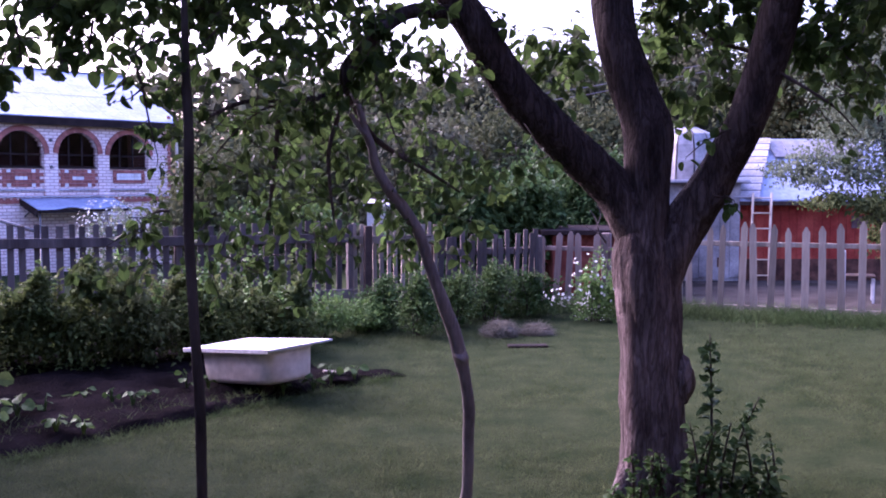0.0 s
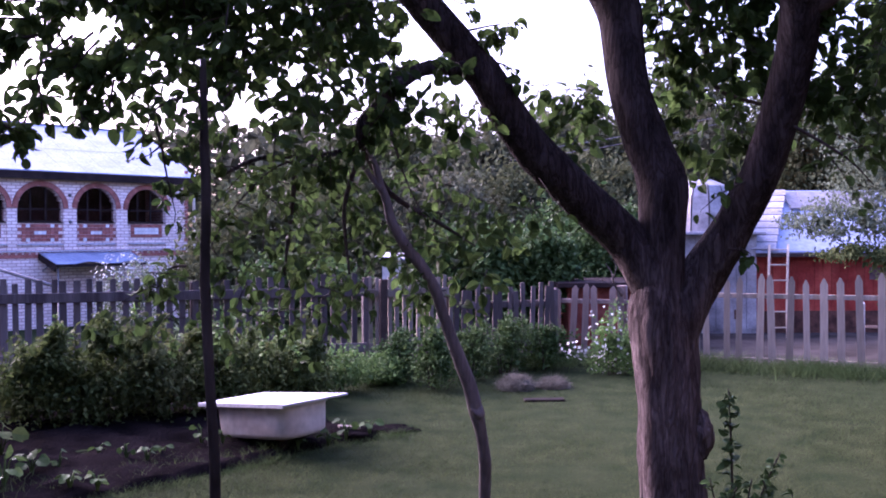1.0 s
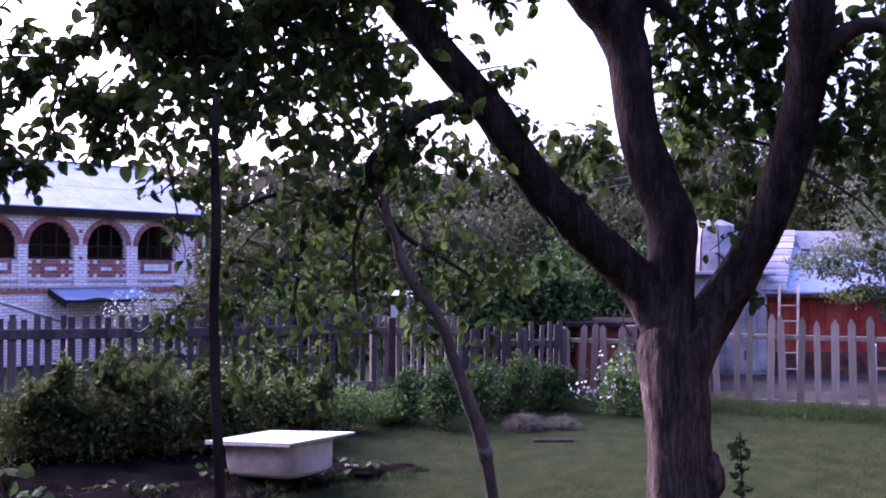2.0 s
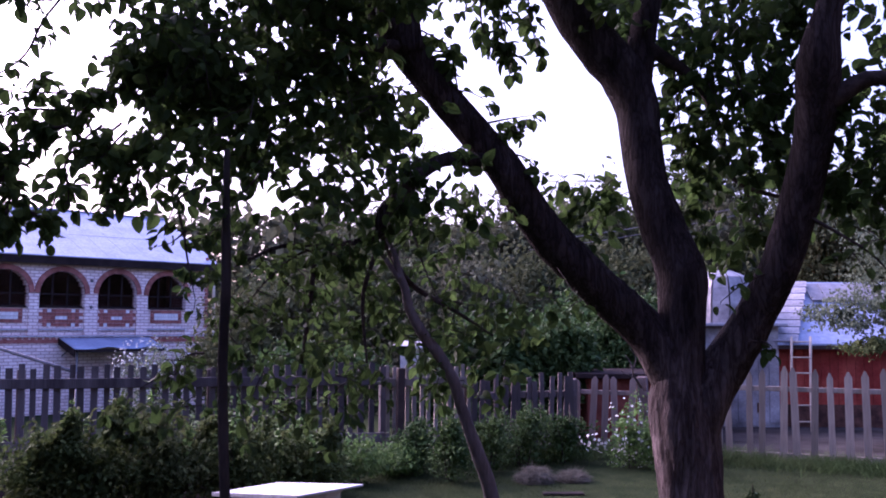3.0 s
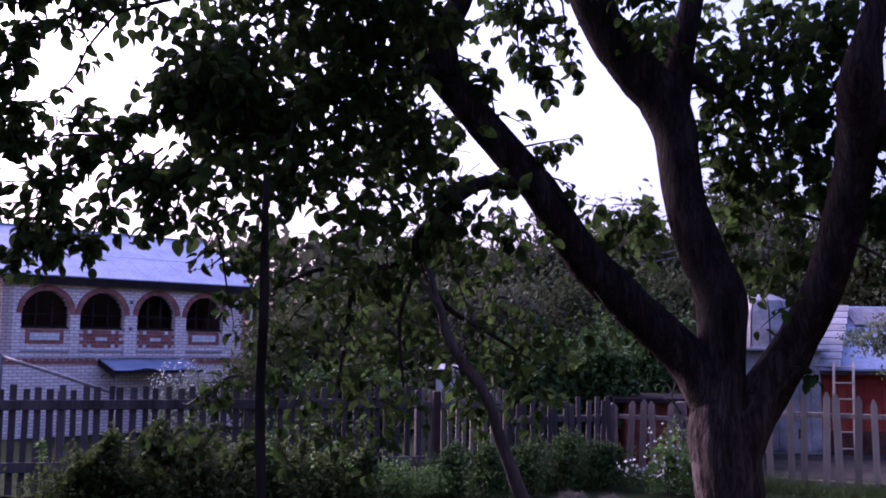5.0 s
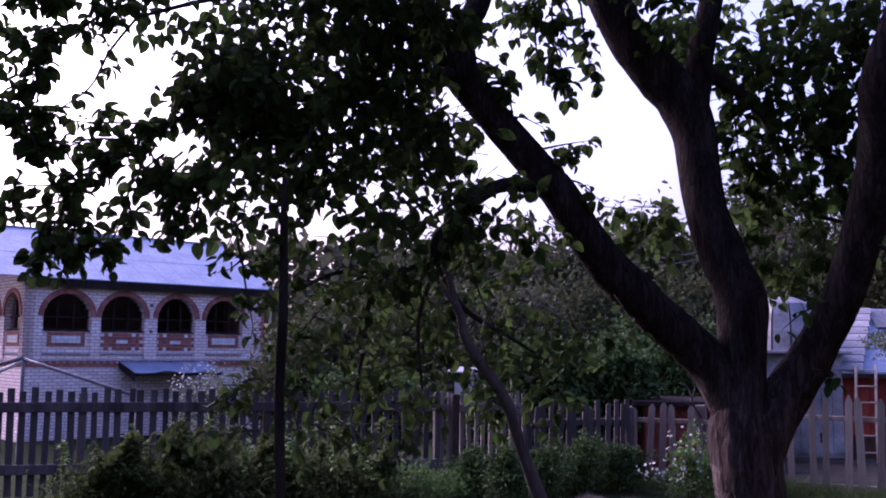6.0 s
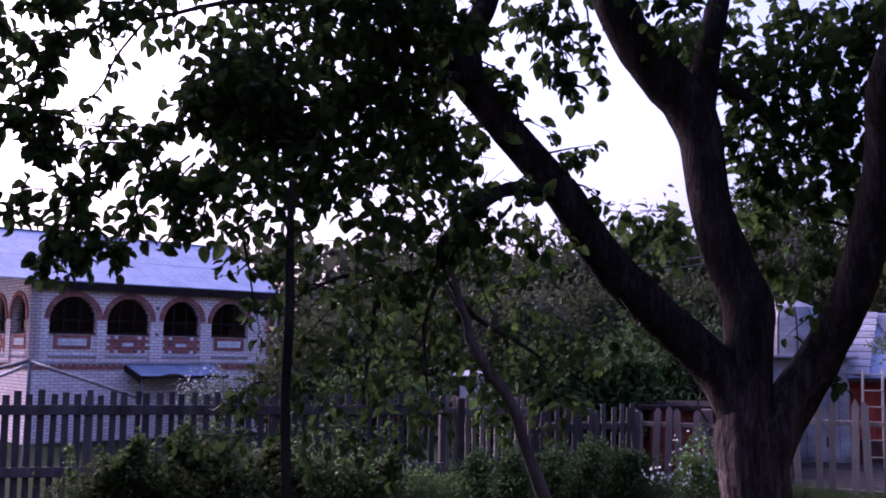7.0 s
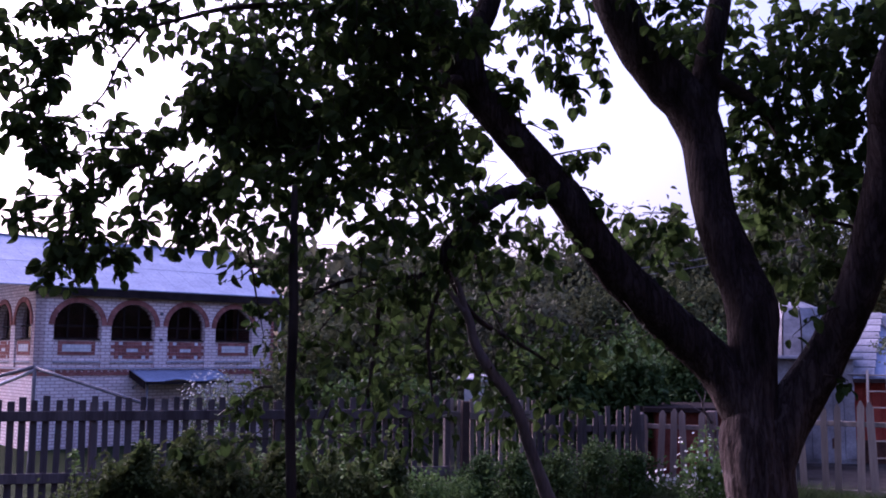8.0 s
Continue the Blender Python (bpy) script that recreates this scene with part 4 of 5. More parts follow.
def arch_wall(parent, length, bays, patterns, m, thick=0.3):
    """A brick storey with arched, glazed openings over patterned panels, cut in upright slices."""
    bm = bmesh.new()
    x = 0.0
    for a, b in bays:
        box(bm, x, a, 0, thick, FLOOR, EAVE)
        r, rise, spring = arched_opening(a, b)
        k = 18
        for i in range(k):
            u0, u1 = a + (b - a) * i / k, a + (b - a) * (i + 1) / k
            c = (u0 + u1) / 2
            box(bm, u0, u1, 0, thick, spring + rise * math.sqrt(max(0, 1 - ((c - (a + b) / 2) / r) ** 2)), EAVE)
        box(bm, a, b, 0.06, thick, FLOOR, SILL)
        x = b
    box(bm, x, length, 0, thick, FLOOR, EAVE)
    box(bm, 0, length, 0.003, thick, -1.1, FLOOR)
    w = part("wall", bm, M_BRICK, parent, "", m)
    for (a, b), rows in zip(bays, patterns):
        mid = (a + b) / 2
        r, rise, spring = arched_opening(a, b)
        for i in range(21):
            an = math.pi * (i + 0.5) / 21
            piece("brick", VOUSSOIR, w, pose(mid + (r + 0.07) * math.cos(an), -0.012, spring + (rise + 0.07) * math.sin(an), 0, 90 - math.degrees(an), 0))
        for j, row in enumerate(rows):
            for i, c in enumerate(row):
                if c != ".":
                    piece("brick", SMALL_RED if c == "r" else SMALL_WHITE, w, pose(mid + (i - (len(row) - 1) / 2) * 0.122, 0.05 if c == "r" else 0.053, SILL - 0.075 - j * 0.106))
        part("sill", boxed(a, b, -0.03, 0.06, FLOOR + 0.17, FLOOR + 0.20), M_LEDGE, w, "pale bluish sill")
        part("window_sill", boxed(a, b, 0.02, 0.2, SILL, SILL + 0.025), M_WOOD, w)
        win = part("window", boxed(a, b, 0.2, 0.206, SILL + 0.02, TOP - 0.02), M_GLASS, w, "dark glass")
        win.visible_shadow = False
        for z in (SILL + 0.05, SILL + 0.42):
            part("frame", boxed(a, b, 0.17, 0.215, z - 0.02, z + 0.02), M_FRAME, win)
        for k in (1, 2):
            u = a + (b - a) * k / 3
            part("frame", boxed(u - 0.022, u + 0.022, 0.172, 0.213, SILL + 0.076, TOP), M_FRAME, win)
    # red string course with toothed bricks under it
    part("string_course", boxed(-0.02, length + 0.02, -0.045, 0.0, FLOOR - 0.03, FLOOR), M_LEDGE, w)
    part("string_course", boxed(0, length, -0.02, 0.0, FLOOR - 0.22, FLOOR - 0.11), M_RED, w, "red brick band")
    for i in range(int(length / 0.2)):
        piece("brick", SMALL_RED, w, pose(0.1 + i * 0.2, -0.015, FLOOR - 0.082) @ Matrix.Diagonal((1, 1, 0.55, 1)))
    return w


front = arch_wall(house, LONG, BAYS, (RING, CROSS, CROSS, RING), pose(0, 0, 0))
side_wall = arch_wall(house, DEEP, [(DEEP - 3.5, DEEP - 2.1), (DEEP - 1.7, DEEP - 0.3)], (CROSS, RING), pose(0, DEEP, 0, 0, 0, -90))
part("wall", boxed(LONG - 0.3, LONG, 0.3, DEEP, -1.1, EAVE), M_BRICK, house)
part("wall", boxed(0.3, LONG - 0.3, DEEP - 0.3, DEEP, -1.1, EAVE), M_BRICK, house)
# room faces coloured dark in place of the indoor shade
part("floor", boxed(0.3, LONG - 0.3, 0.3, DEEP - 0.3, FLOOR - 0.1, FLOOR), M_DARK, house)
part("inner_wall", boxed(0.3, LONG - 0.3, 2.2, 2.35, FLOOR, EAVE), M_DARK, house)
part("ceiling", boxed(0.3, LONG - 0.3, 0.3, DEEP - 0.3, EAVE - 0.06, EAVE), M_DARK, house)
part("corner_pier", boxed(0.0, 0.32, -0.025, 0.0, EAVE - 0.25, EAVE + 0.24, bevel=0.01), M_LEDGE, house, "grey rendered corner block")
for i in range(20):
    piece("brick", SMALL_RED, house, pose(LONG - 0.055 + (i % 2) * 0.03, -0.012, FLOOR + 0.3 + i * 0.118))
for z in (FLOOR + 0.86, FLOOR + 1.67):
    bm = bmesh.new()
    bmesh.ops.create_cone(bm, cap_ends=True, segments=10, radius1=0.055, radius2=0.035, depth=0.05)
    part("wall_anchor", bm, M_METAL, house, "dark iron anchor plate", pose(3.83, -0.03, z, 90, 0, 0))
tube_part("downspout", [(LONG + 0.22, -0.06, EAVE - 0.15, 0.05), (LONG + 0.22, -0.06, 2.4, 0.05), (LONG + 0.22, -0.06, -0.7, 0.05)], M_CREAM, house, 12, 3, label="cream painted pipe")
part("fascia", boxed(-0.1, LONG + 0.2, -0.27, -0.235, EAVE - 0.30, EAVE - 0.075), M_FRAME, house, "dark wooden fascia")
part("soffit", boxed(-0.1, LONG + 0.2, -0.235, -0.002, EAVE - 0.20, EAVE - 0.17), M_WOOD, house)


def house_roof():
    o, rz = 0.28, EAVE + 1.76
    v = [(-o - 2.0, -o, EAVE - 0.04), (LONG + 0.25, -o, EAVE - 0.04), (LONG + 0.25, DEEP + o, EAVE - 0.04), (-o - 2.0, DEEP + o, EAVE - 0.04),
         (-o - 2.0, DEEP / 2, rz), (LONG + 0.3, DEEP / 2, rz)]
    v += [(x, y, z - 0.03) for x, y, z in v]
    f = [(0, 1, 5, 4), (2, 3, 4, 5), (6, 10, 11, 7), (8, 11, 10, 9), (0, 6, 7, 1), (1, 7, 11, 5), (5, 11, 8, 2), (2, 8, 9, 3), (3, 9, 10, 4), (4, 10, 6, 0)]
    for x in (0.02, LONG - 0.3):
        gv = [(x + k, y, z) for k in (0, 0.28) for y, z in ((0.02, EAVE), (DEEP - 0.02, EAVE), (DEEP / 2, rz - 0.16))]
        piece("gable", mesh_of("gable", gv, [(0, 1, 2), (5, 4, 3), (0, 3, 4, 1), (1, 4, 5, 2), (2, 5, 3, 0)], M_BRICK), house)
    r = piece("roof", mesh_of("roof", v, f, M_ROOF), house)
    slope = math.degrees(math.atan2(rz - EAVE, DEEP / 2 + o))
    run = math.hypot(rz - EAVE, DEEP / 2 + o)
    seam = mesh_of("seam", *brick_block(0.006, run * 0.985, 0.004), M_ROOF)
    for i in range(13):
        x = -1.9 + i * 0.68
        if x < LONG + 0.2:
            piece("seam", seam, r, pose(x, -o + math.cos(radians(slope)) * run / 2, EAVE + math.sin(radians(slope)) * run / 2, slope, 0, 0))
    part("lap_joint", boxed(-2.2, LONG + 0.2, -0.006, 0.006, 0, 0.006), M_ROOF, r, "", pose(0, 1.4, EAVE - 0.02 + 1.78 * (1.4 + o) / (DEEP / 2 + o), slope, 0, 0))
    part("ridge_cap", boxed(-2.2, LONG + 0.28, DEEP / 2 - 0.09, DEEP / 2 + 0.09, rz - 0.01, rz + 0.03, bevel=0.01), M_ROOF, r)


house_roof()
awning = thing("awning", "sagging grey metal awning on the house wall", "awning", house.matrix_basis.copy())
av, af = [], []
for i in range(13):
    for j in range(5):
        x, u = 2.85 + 2.9 * i / 12, j / 4
        av.append((x, -0.06 - 1.1 * u, FLOOR - 0.06 - 0.30 * u - 0.05 * math.sin(i * 1.1) * u))
for i in range(12):
    for j in range(4):
        af.append((i * 5 + j, i * 5 + j + 1, i * 5 + j + 6, i * 5 + j + 5))
sheet = piece("sheet", mesh_of("sheet", av, af, M_ROOF, True), awning)
solid = sheet.modifiers.new("thickness", "SOLIDIFY")
solid.thickness = 0.02
# near-black flap and strip added in place of the awning's shaded underside
fv = [(2.82 + k, y, z) for k in (0, 0.03) for y, z in ((-0.06, FLOOR - 0.08), (-1.17, FLOOR - 0.38), (-1.17, FLOOR - 0.60), (-0.06, FLOOR - 0.26))]
piece("underside_flap", mesh_of("underside_flap", fv, [(0, 1, 2, 3), (7, 6, 5, 4), (0, 4, 5, 1), (1, 5, 6, 2), (2, 6, 7, 3), (3, 7, 4, 0)], M_FRAME), awning, None, "dark flap standing for the shaded underside")
part("underside_strip", boxed(2.86, 5.75, -1.185, -1.165, FLOOR - 0.47, FLOOR - 0.385), M_FRAME, awning, "dark strip standing for the shaded underside")
for x in (2.95, 5.6):
    tube_part("bracket", [(x, -0.07, FLOOR - 0.6, 0.02), (x, -0.6, FLOOR - 0.4, 0.02), (x, -1.05, FLOOR - 0.42, 0.02)], M_METAL, awning, 6, 2)
    tube_part("leg", [(x, -1.08, -1.0, 0.025), (x, -1.08, FLOOR - 0.42, 0.025)], M_METAL, awning, 8, 2)

# pipe frame in the neighbour's yard
frame_ob = thing("pipe_frame", "dark pipe frame standing in front of the brick house", "frame")
tube_part("leg", [(-7.80, 14.0, -0.4, 0.028), (-7.79, 14.0, 0.8, 0.028), (-7.78, 14.0, 1.6, 0.028)], M_METAL, frame_ob, 8, 2)
tube_part("bar", [(-7.78, 14.0, 1.6, 0.026), (-6.96, 14.0, 1.36, 0.026), (-5.95, 14.0, 1.06, 0.026)], M_METAL, frame_ob, 8, 2)
tube_part("leg", [(-5.95, 14.0, -0.4, 0.026), (-5.95, 14.0, 1.06, 0.026)], M_METAL, frame_ob, 8, 2)
tube_part("bar", [(-7.78, 14.0, 1.62, 0.03), (-8.4, 14.05, 1.47, 0.03), (-9.4, 14.1, 1.2, 0.03)], M_METAL, frame_ob, 8, 2)
tube_part("bar", [(-7.78, 14.0, 1.57, 0.03), (-8.4, 14.3, 1.38, 0.03), (-9.4, 14.8, 1.1, 0.03)], M_LEDGE, frame_ob, 8, 2, label="pale pipe")
tube_part("leg", [(-9.4, 14.1, -0.4, 0.03), (-9.4, 14.1, 1.2, 0.03)], M_METAL, frame_ob, 8, 2)
tube_part("leg", [(-9.4, 14.8, -0.4, 0.03), (-9.4, 14.8, 1.1, 0.03)], M_METAL, frame_ob, 8, 2)

# ---------------- sheds behind the picket fence ----------------
def slab(pts, d, material, name, parent, label=""):
    v = list(pts) + [(x, y, z - d) for x, y, z in pts]
    n = len(pts)
    f = [tuple(range(n)), tuple(range(2 * n - 1, n - 1, -1))] + [(i, i + n, (i + 1) % n + n, (i + 1) % n) for i in range(n)]
    return piece(name, mesh_of(name, v, f, material), parent, None, label)


shed = thing("shed", "low red-painted shed with a pale blue-grey metal roof", "shed")
wall = part("wall", boxed(5.38, 10.5, 17.2, 20, 0, 1.55), M_REDWALL, shed)
for i in range(34):
    part("plank", boxed(5.39 + i * 0.15, 5.39 + i * 0.15 + 0.143, 17.182, 17.199, 0.32, 1.53), M_REDPLANK, wall)
part("plinth", boxed(5.385, 10.45, 17.15, 17.18, 0, 0.42), M_RUST, shed, "dark reddish-brown plinth")
part("vent", boxed(7.42, 7.74, 17.165, 17.182, 0.98, 1.2), M_DARK, shed, "small dark opening")
part("door", boxed(8.1, 8.75, 17.15, 17.18, 0.05, 1.35, bevel=0.01), M_OCHRE, shed, "ochre wooden door")
slab([(5.30, 16.92, 1.50), (10.8, 16.92, 1.50), (10.8, 18.7, 2.66), (6.15, 18.7, 2.66)], 0.04, M_ROOF, "roof", shed)
slab([(5.22, 17.35, 1.62), (5.60, 17.25, 1.68), (6.3, 19.2, 2.72), (5.6, 19.2, 2.62)], 0.05, M_ROOF, "roof", shed)
for i in range(9):
    t = i / 9
    part("shingle", boxed(-0.23, 0.23, -0.02, 0.19, 0, 0.03, bevel=0.004), M_SHINGLE, shed, "", pose(5.42 + 0.78 * t, 16.93 + 1.72 * t, 1.535 + 1.14 * t, 32, 0, -20 + (i % 3)))
for i in range(6):
    part("corrugated_sheet", boxed(-0.14, 0.135, 0, 0.62, 0, 0.018), M_DOME, shed, "", pose(6.45 + i * 0.28, 18.05, 2.285, 32 + i % 2, 0, 0))
part("fascia", boxed(5.30, 10.8, 16.90, 16.925, 1.40, 1.47), M_WOOD, shed)

wshed = thing("shed", "whitewashed board shed with rounded metal sheets on top", "shed")
part("wall", boxed(3.7, 5.33, 17, 19, 0, 1.80), M_WHITEWASH, wshed)
for i in range(9):
    part("plank", boxed(3.70 + i * 0.182, 3.70 + i * 0.182 + 0.172, 16.975, 16.999, 0.05 + 0.03 * (i % 3), 1.78), M_WHITEWASH, wshed)
part("eave_board", boxed(3.6, 5.45, 16.8, 19.1, 1.80, 1.86, bevel=0.01), M_SHINGLE, wshed, "grey weathered eave")
part("window", boxed(4.28, 4.55, 16.96, 16.974, 1.25, 1.62), M_DARK, wshed, "small dark window")
part("hole", boxed(4.93, 5.05, 16.955, 16.973, 0.29, 0.46, bevel=0.004), M_RUST, wshed, "dark broken hole in the boards")
for i in range(12):
    a0, a1 = 2 * math.pi * i / 12, 2 * math.pi * (i + 0.9) / 12
    prof = [(0.62, 1.86), (0.61, 2.2), (0.57, 2.5), (0.48, 2.70), (0.20, 2.82)]
    v = [(4.55 + r * math.cos(a), 17.75 + r * math.sin(a), z) for r, z in prof for a in (a0, a1)]
    v += [(4.55 + (r - 0.03) * math.cos(a), 17.75 + (r - 0.03) * math.sin(a), z) for r, z in prof for a in (a0, a1)]
    f = []
    for k in range(4):
        f += [(2 * k, 2 * k + 1, 2 * k + 3, 2 * k + 2), (2 * k + 12, 2 * k + 13, 2 * k + 11, 2 * k + 10), (2 * k, 2 * k + 2, 2 * k + 12, 2 * k + 10), (2 * k + 1, 2 * k + 11, 2 * k + 13, 2 * k + 3)]
    piece("roof_panel", mesh_of("roof_panel", v, f, M_DOME), wshed, None, "silvery metal panel")

ladder = thing("ladder", "light wooden ladder leaning on the red shed", "ladder")
tube_part("rail", [(5.33, 16.3, 0.0, 0.022), (5.42, 16.6, 0.8, 0.022), (5.52, 16.86, 1.62, 0.022)], M_LADDER, ladder, 8, 2)
tube_part("rail", [(5.64, 16.3, 0.0, 0.022), (5.74, 16.6, 0.8, 0.022), (5.85, 16.86, 1.62, 0.022)], M_LADDER, ladder, 8, 2)
for i in range(6):
    t = 0.12 + i * 0.165
    y, z = 16.3 + 0.56 * t, 1.62 * t
    tube_part("rung", [(5.33 + 0.19 * t, y, z, 0.014), (5.49 + 0.19 * t, y, z, 0.014), (5.65 + 0.20 * t, y, z, 0.014)], M_LADDER, ladder, 6, 2)

for k, (x, y) in enumerate([(6.22, 14.1)]):
    chair = thing("garden_chair", "white metal garden chair behind the picket fence", "chair", pose(x, y, 0, 0, 0, 68), "garden chairs")
    for px_, py_, h in ((-0.2, 0.2, 0.78), (0.2, 0.2, 0.78), (-0.2, -0.2, 0.4), (0.2, -0.2, 0.4)):
        part("leg", boxed(px_ - 0.018, px_ + 0.018, py_ - 0.018, py_ + 0.018, 0, h, bevel=0.005), M_LEDGE, chair)
    part("backrest", boxed(-0.182, 0.182, 0.185, 0.215, 0.72, 0.77, bevel=0.005), M_LEDGE, chair)
    part("seat", boxed(-0.23, 0.23, -0.23, 0.18, 0.401, 0.43, bevel=0.008), M_WOOD, chair)

rshed = thing("shed", "small rust-brown shed with a dark flat roof", "shed")
part("wall", boxed(1.75, 3.3, 15.0, 16.5, 0, 0.98), M_RUSTWALL, rshed)
part("roof", boxed(1.55, 3.45, 14.8, 16.7, 0.98, 1.06, bevel=0.01), M_FRAME, rshed)
for i in range(12):
    part("plank", boxed(1.76 + i * 0.128, 1.76 + i * 0.128 + 0.12, 14.985, 14.999, 0.03, 0.96), M_RUSTWALL, rshed)

hut = thing("hut", "small white plastered hut with a thin pale roof edge", "hut", pose(0, 0, 0))
part("wall", boxed(-1.30, -0.62, 16.2, 17.2, 0, 1.38), M_PLASTER, hut)
slab([(-1.42, 16.1, 1.45), (-0.54, 16.1, 1.41), (-0.54, 17.3, 1.47), (-1.42, 17.3, 1.51)], 0.04, M_SHINGLE, "roof", hut)
part("window", boxed(-1.0, -0.76, 16.18, 16.199, 0.75, 1.1), M_DARK, hut, "dark window")


# ---------------- plants ----------------
def leafy(name, label, category, blobs, leaf, count, material, seed, trunk=None, group="", core=0.25, tight=0.17, stems=0, droop=-0.2):
    """A plant of many small leaves gathered in uneven clumps, with some larger inner ones that close the crown."""
    rng = np.random.default_rng(seed)
    ob = thing(name, label, category, None, group)
    if trunk:
        tube_part("trunk", trunk, M_TWIG, ob, 10, 5, 0.15)
    vol = np.array([b[3] * b[4] * b[5] for b in blobs]) ** 0.7
    pos, size = [], []
    for b, share in zip(blobs, vol / vol.sum()):
        k = max(8, int(count * share))
        nc = max(4, k // 45)
        cc = unit(rng.normal(size=(nc, 3))) * (rng.uniform(0.3, 1.0, nc) ** 0.5)[:, None]
        p = cc[rng.integers(0, nc, k)] + rng.normal(size=(k, 3)) * tight
        pos.append(p * np.array(b[3:6]) + np.array(b[:3]))
        size.append(rng.uniform(0.6, 1.25, k) * leaf)
        ki = int(k * core)
        q = unit(rng.normal(size=(ki, 3))) * rng.uniform(0, 0.75, ki)[:, None]
        pos.append(q * np.array(b[3:6]) + np.array(b[:3]))
        size.append(rng.uniform(1.4, 2.2, ki) * leaf)
    pos, size = np.vstack(pos), np.concatenate(size)
    pos[:, 2] = np.maximum(pos[:, 2], np.array([fall(a, b) for a, b in pos[:, :2]]) + 0.03 + 0.05 * rng.random(len(pos)))
    way = rng.normal(size=(len(pos), 3)) + np.array([0, 0, droop])
    tagged(piece("leaves", leaf_mesh("leaves", pos, way, size, material, rng), ob), kind="stuff")
    base = blobs[0]
    for i in range(stems):
        a = rng.uniform(0, 6.28)
        rx, ry = base[3] * rng.uniform(0.2, 0.8), base[4] * rng.uniform(0.2, 0.8)
        top = (base[0] + rx * math.cos(a), base[1] + ry * math.sin(a), base[2] + base[5] * rng.uniform(0.3, 0.9))
        tube_part("stem", [(base[0] + 0.25 * rx * math.cos(a), base[1] + 0.25 * ry * math.sin(a), -0.02, 0.009), ((base[0] + top[0]) / 2 + 0.02, (base[1] + top[1]) / 2, top[2] * 0.5, 0.007), (*top, 0.003)], M_TWIG, ob, 5, 3)
    return ob, rng


def flowers(ob, rng, c, r, n, size):
    """White blossoms of five petals, each a part of its bush."""
    v, f = [(0, 0, 0.1)], []
    for k in range(10):
        a = 2 * math.pi * k / 10
        q = 1.0 if k % 2 == 0 else 0.55
        v.append((q * math.cos(a), q * math.sin(a), 0.35))
    f = [(0, k + 1, (k + 1) % 10 + 1) for k in range(10)]
    me = mesh_of("blossom", v, f, M_FLOWER)
    for i in range(n):
        d = rng.normal(size=3)
        d[1] = -abs(d[1])
        d /= np.linalg.norm(d)
        p = np.array(c) + d * np.array(r) * rng.uniform(0.85, 1.1)
        q = Vector(d).to_track_quat("Z", "Y").to_euler()
        piece("blossom", me, ob, Matrix.LocRotScale(p, q, (size * rng.uniform(0.6, 1.2),) * 3), "")


# currant hedge between the bed and the dark fence
hr, hb = random.Random(11), random.Random(5)
for i in range(4, 9):
    x = -6.35 + i * 0.56
    y = 8.95 + hr.uniform(-0.1, 0.2) + max(0, i - 5) * 0.3
    h = (0.44, 0.40, 0.30, 0.38, 0.38, 0.45, 0.41, 0.40, 0.36)[i]
    hr.uniform(-0.2, 0.2)
    leafy("currant_bush", "leafy green currant bush behind the dark bed", "bush", [(x, y, h * 0.9, 0.50, 0.5, h * 0.95)] + [(x + hb.uniform(-0.35, 0.35), y + hb.uniform(-0.3, 0.3), h * hb.uniform(1.4, 1.9), hb.uniform(0.10, 0.2), 0.15, h * hb.uniform(0.3, 0.6)) for k in range(5)], 0.056, 3400, M_HEDGE if i % 3 else M_OLIVE, 40 + i, None, "currant hedge", 0.3, 0.2, 7)
def cane(x, y, h, seed):
    rng = np.random.default_rng(seed)
    ob = thing("raspberry_cane", "tall yellow-green cane rising out of the hedge", "cane", None, "hedge canes")
    pts = smooth_line([(x, y, 0.0, 0.006), (x + rng.uniform(-0.05, 0.05), y, h * 0.6, 0.005), (x + rng.uniform(-0.14, 0.14), y - 0.05, h, 0.002)], 8)
    v, f = tube(pts, 5)
    piece("stem", mesh_of("stem", v, f, M_SHOOT, True), ob)
    k = rng.uniform(0.45, 1.0, 34)
    p = np.array([pts[min(len(pts) - 1, int(q * (len(pts) - 1)))][:3] for q in k])
    d = rng.normal(size=(34, 3)) * np.array([1, 1, 0.4]) + np.array([0, 0, 0.2])
    tagged(piece("leaves", leaf_mesh("leaves", p, d, rng.uniform(0.05, 0.09, 34), M_OLIVE if seed % 2 else M_YOUNG, rng), ob), kind="stuff")


for i in range(18):
    cane(-4.6 + i * 0.18 + hr.uniform(-0.1, 0.1), 9.3 + hr.uniform(-0.2, 0.3) + max(0, i - 13) * 0.1, hr.uniform(0.85, 1.15), 300 + i)
for i, (x, y, r, h) in enumerate([(-1.45, 10.9, 0.5, 0.26), (-2.1, 10.6, 0.55, 0.36), (-0.95, 11.5, 0.35, 0.18)]):
    leafy("low_shrub", "low rounded green shrub near the fence corner", "shrub", [(x, y, h, r, 0.4, h)], 0.05, 1500, M_YOUNG, 140 + i, None, "fence shrubs", 0.3, 0.2, 3)
for i, (x, y, r, h) in enumerate([(-0.30, 11.1, 0.30, 0.36), (0.15, 11.8, 0.34, 0.33), (0.62, 12.3, 0.42, 0.34), (1.15, 12.6, 0.4, 0.30), (-0.75, 11.7, 0.32, 0.3)]):
    leafy("fence_shrub", "dark green shrub growing along the fence", "shrub", [(x, y, h, r, 0.3, h), (x + 0.05, y, h * 1.6, r * 0.55, 0.2, h * 0.6)], 0.05, 1300, M_BUSH, 150 + i, None, "fence shrubs", 0.3, 0.2, 4, 0.6)
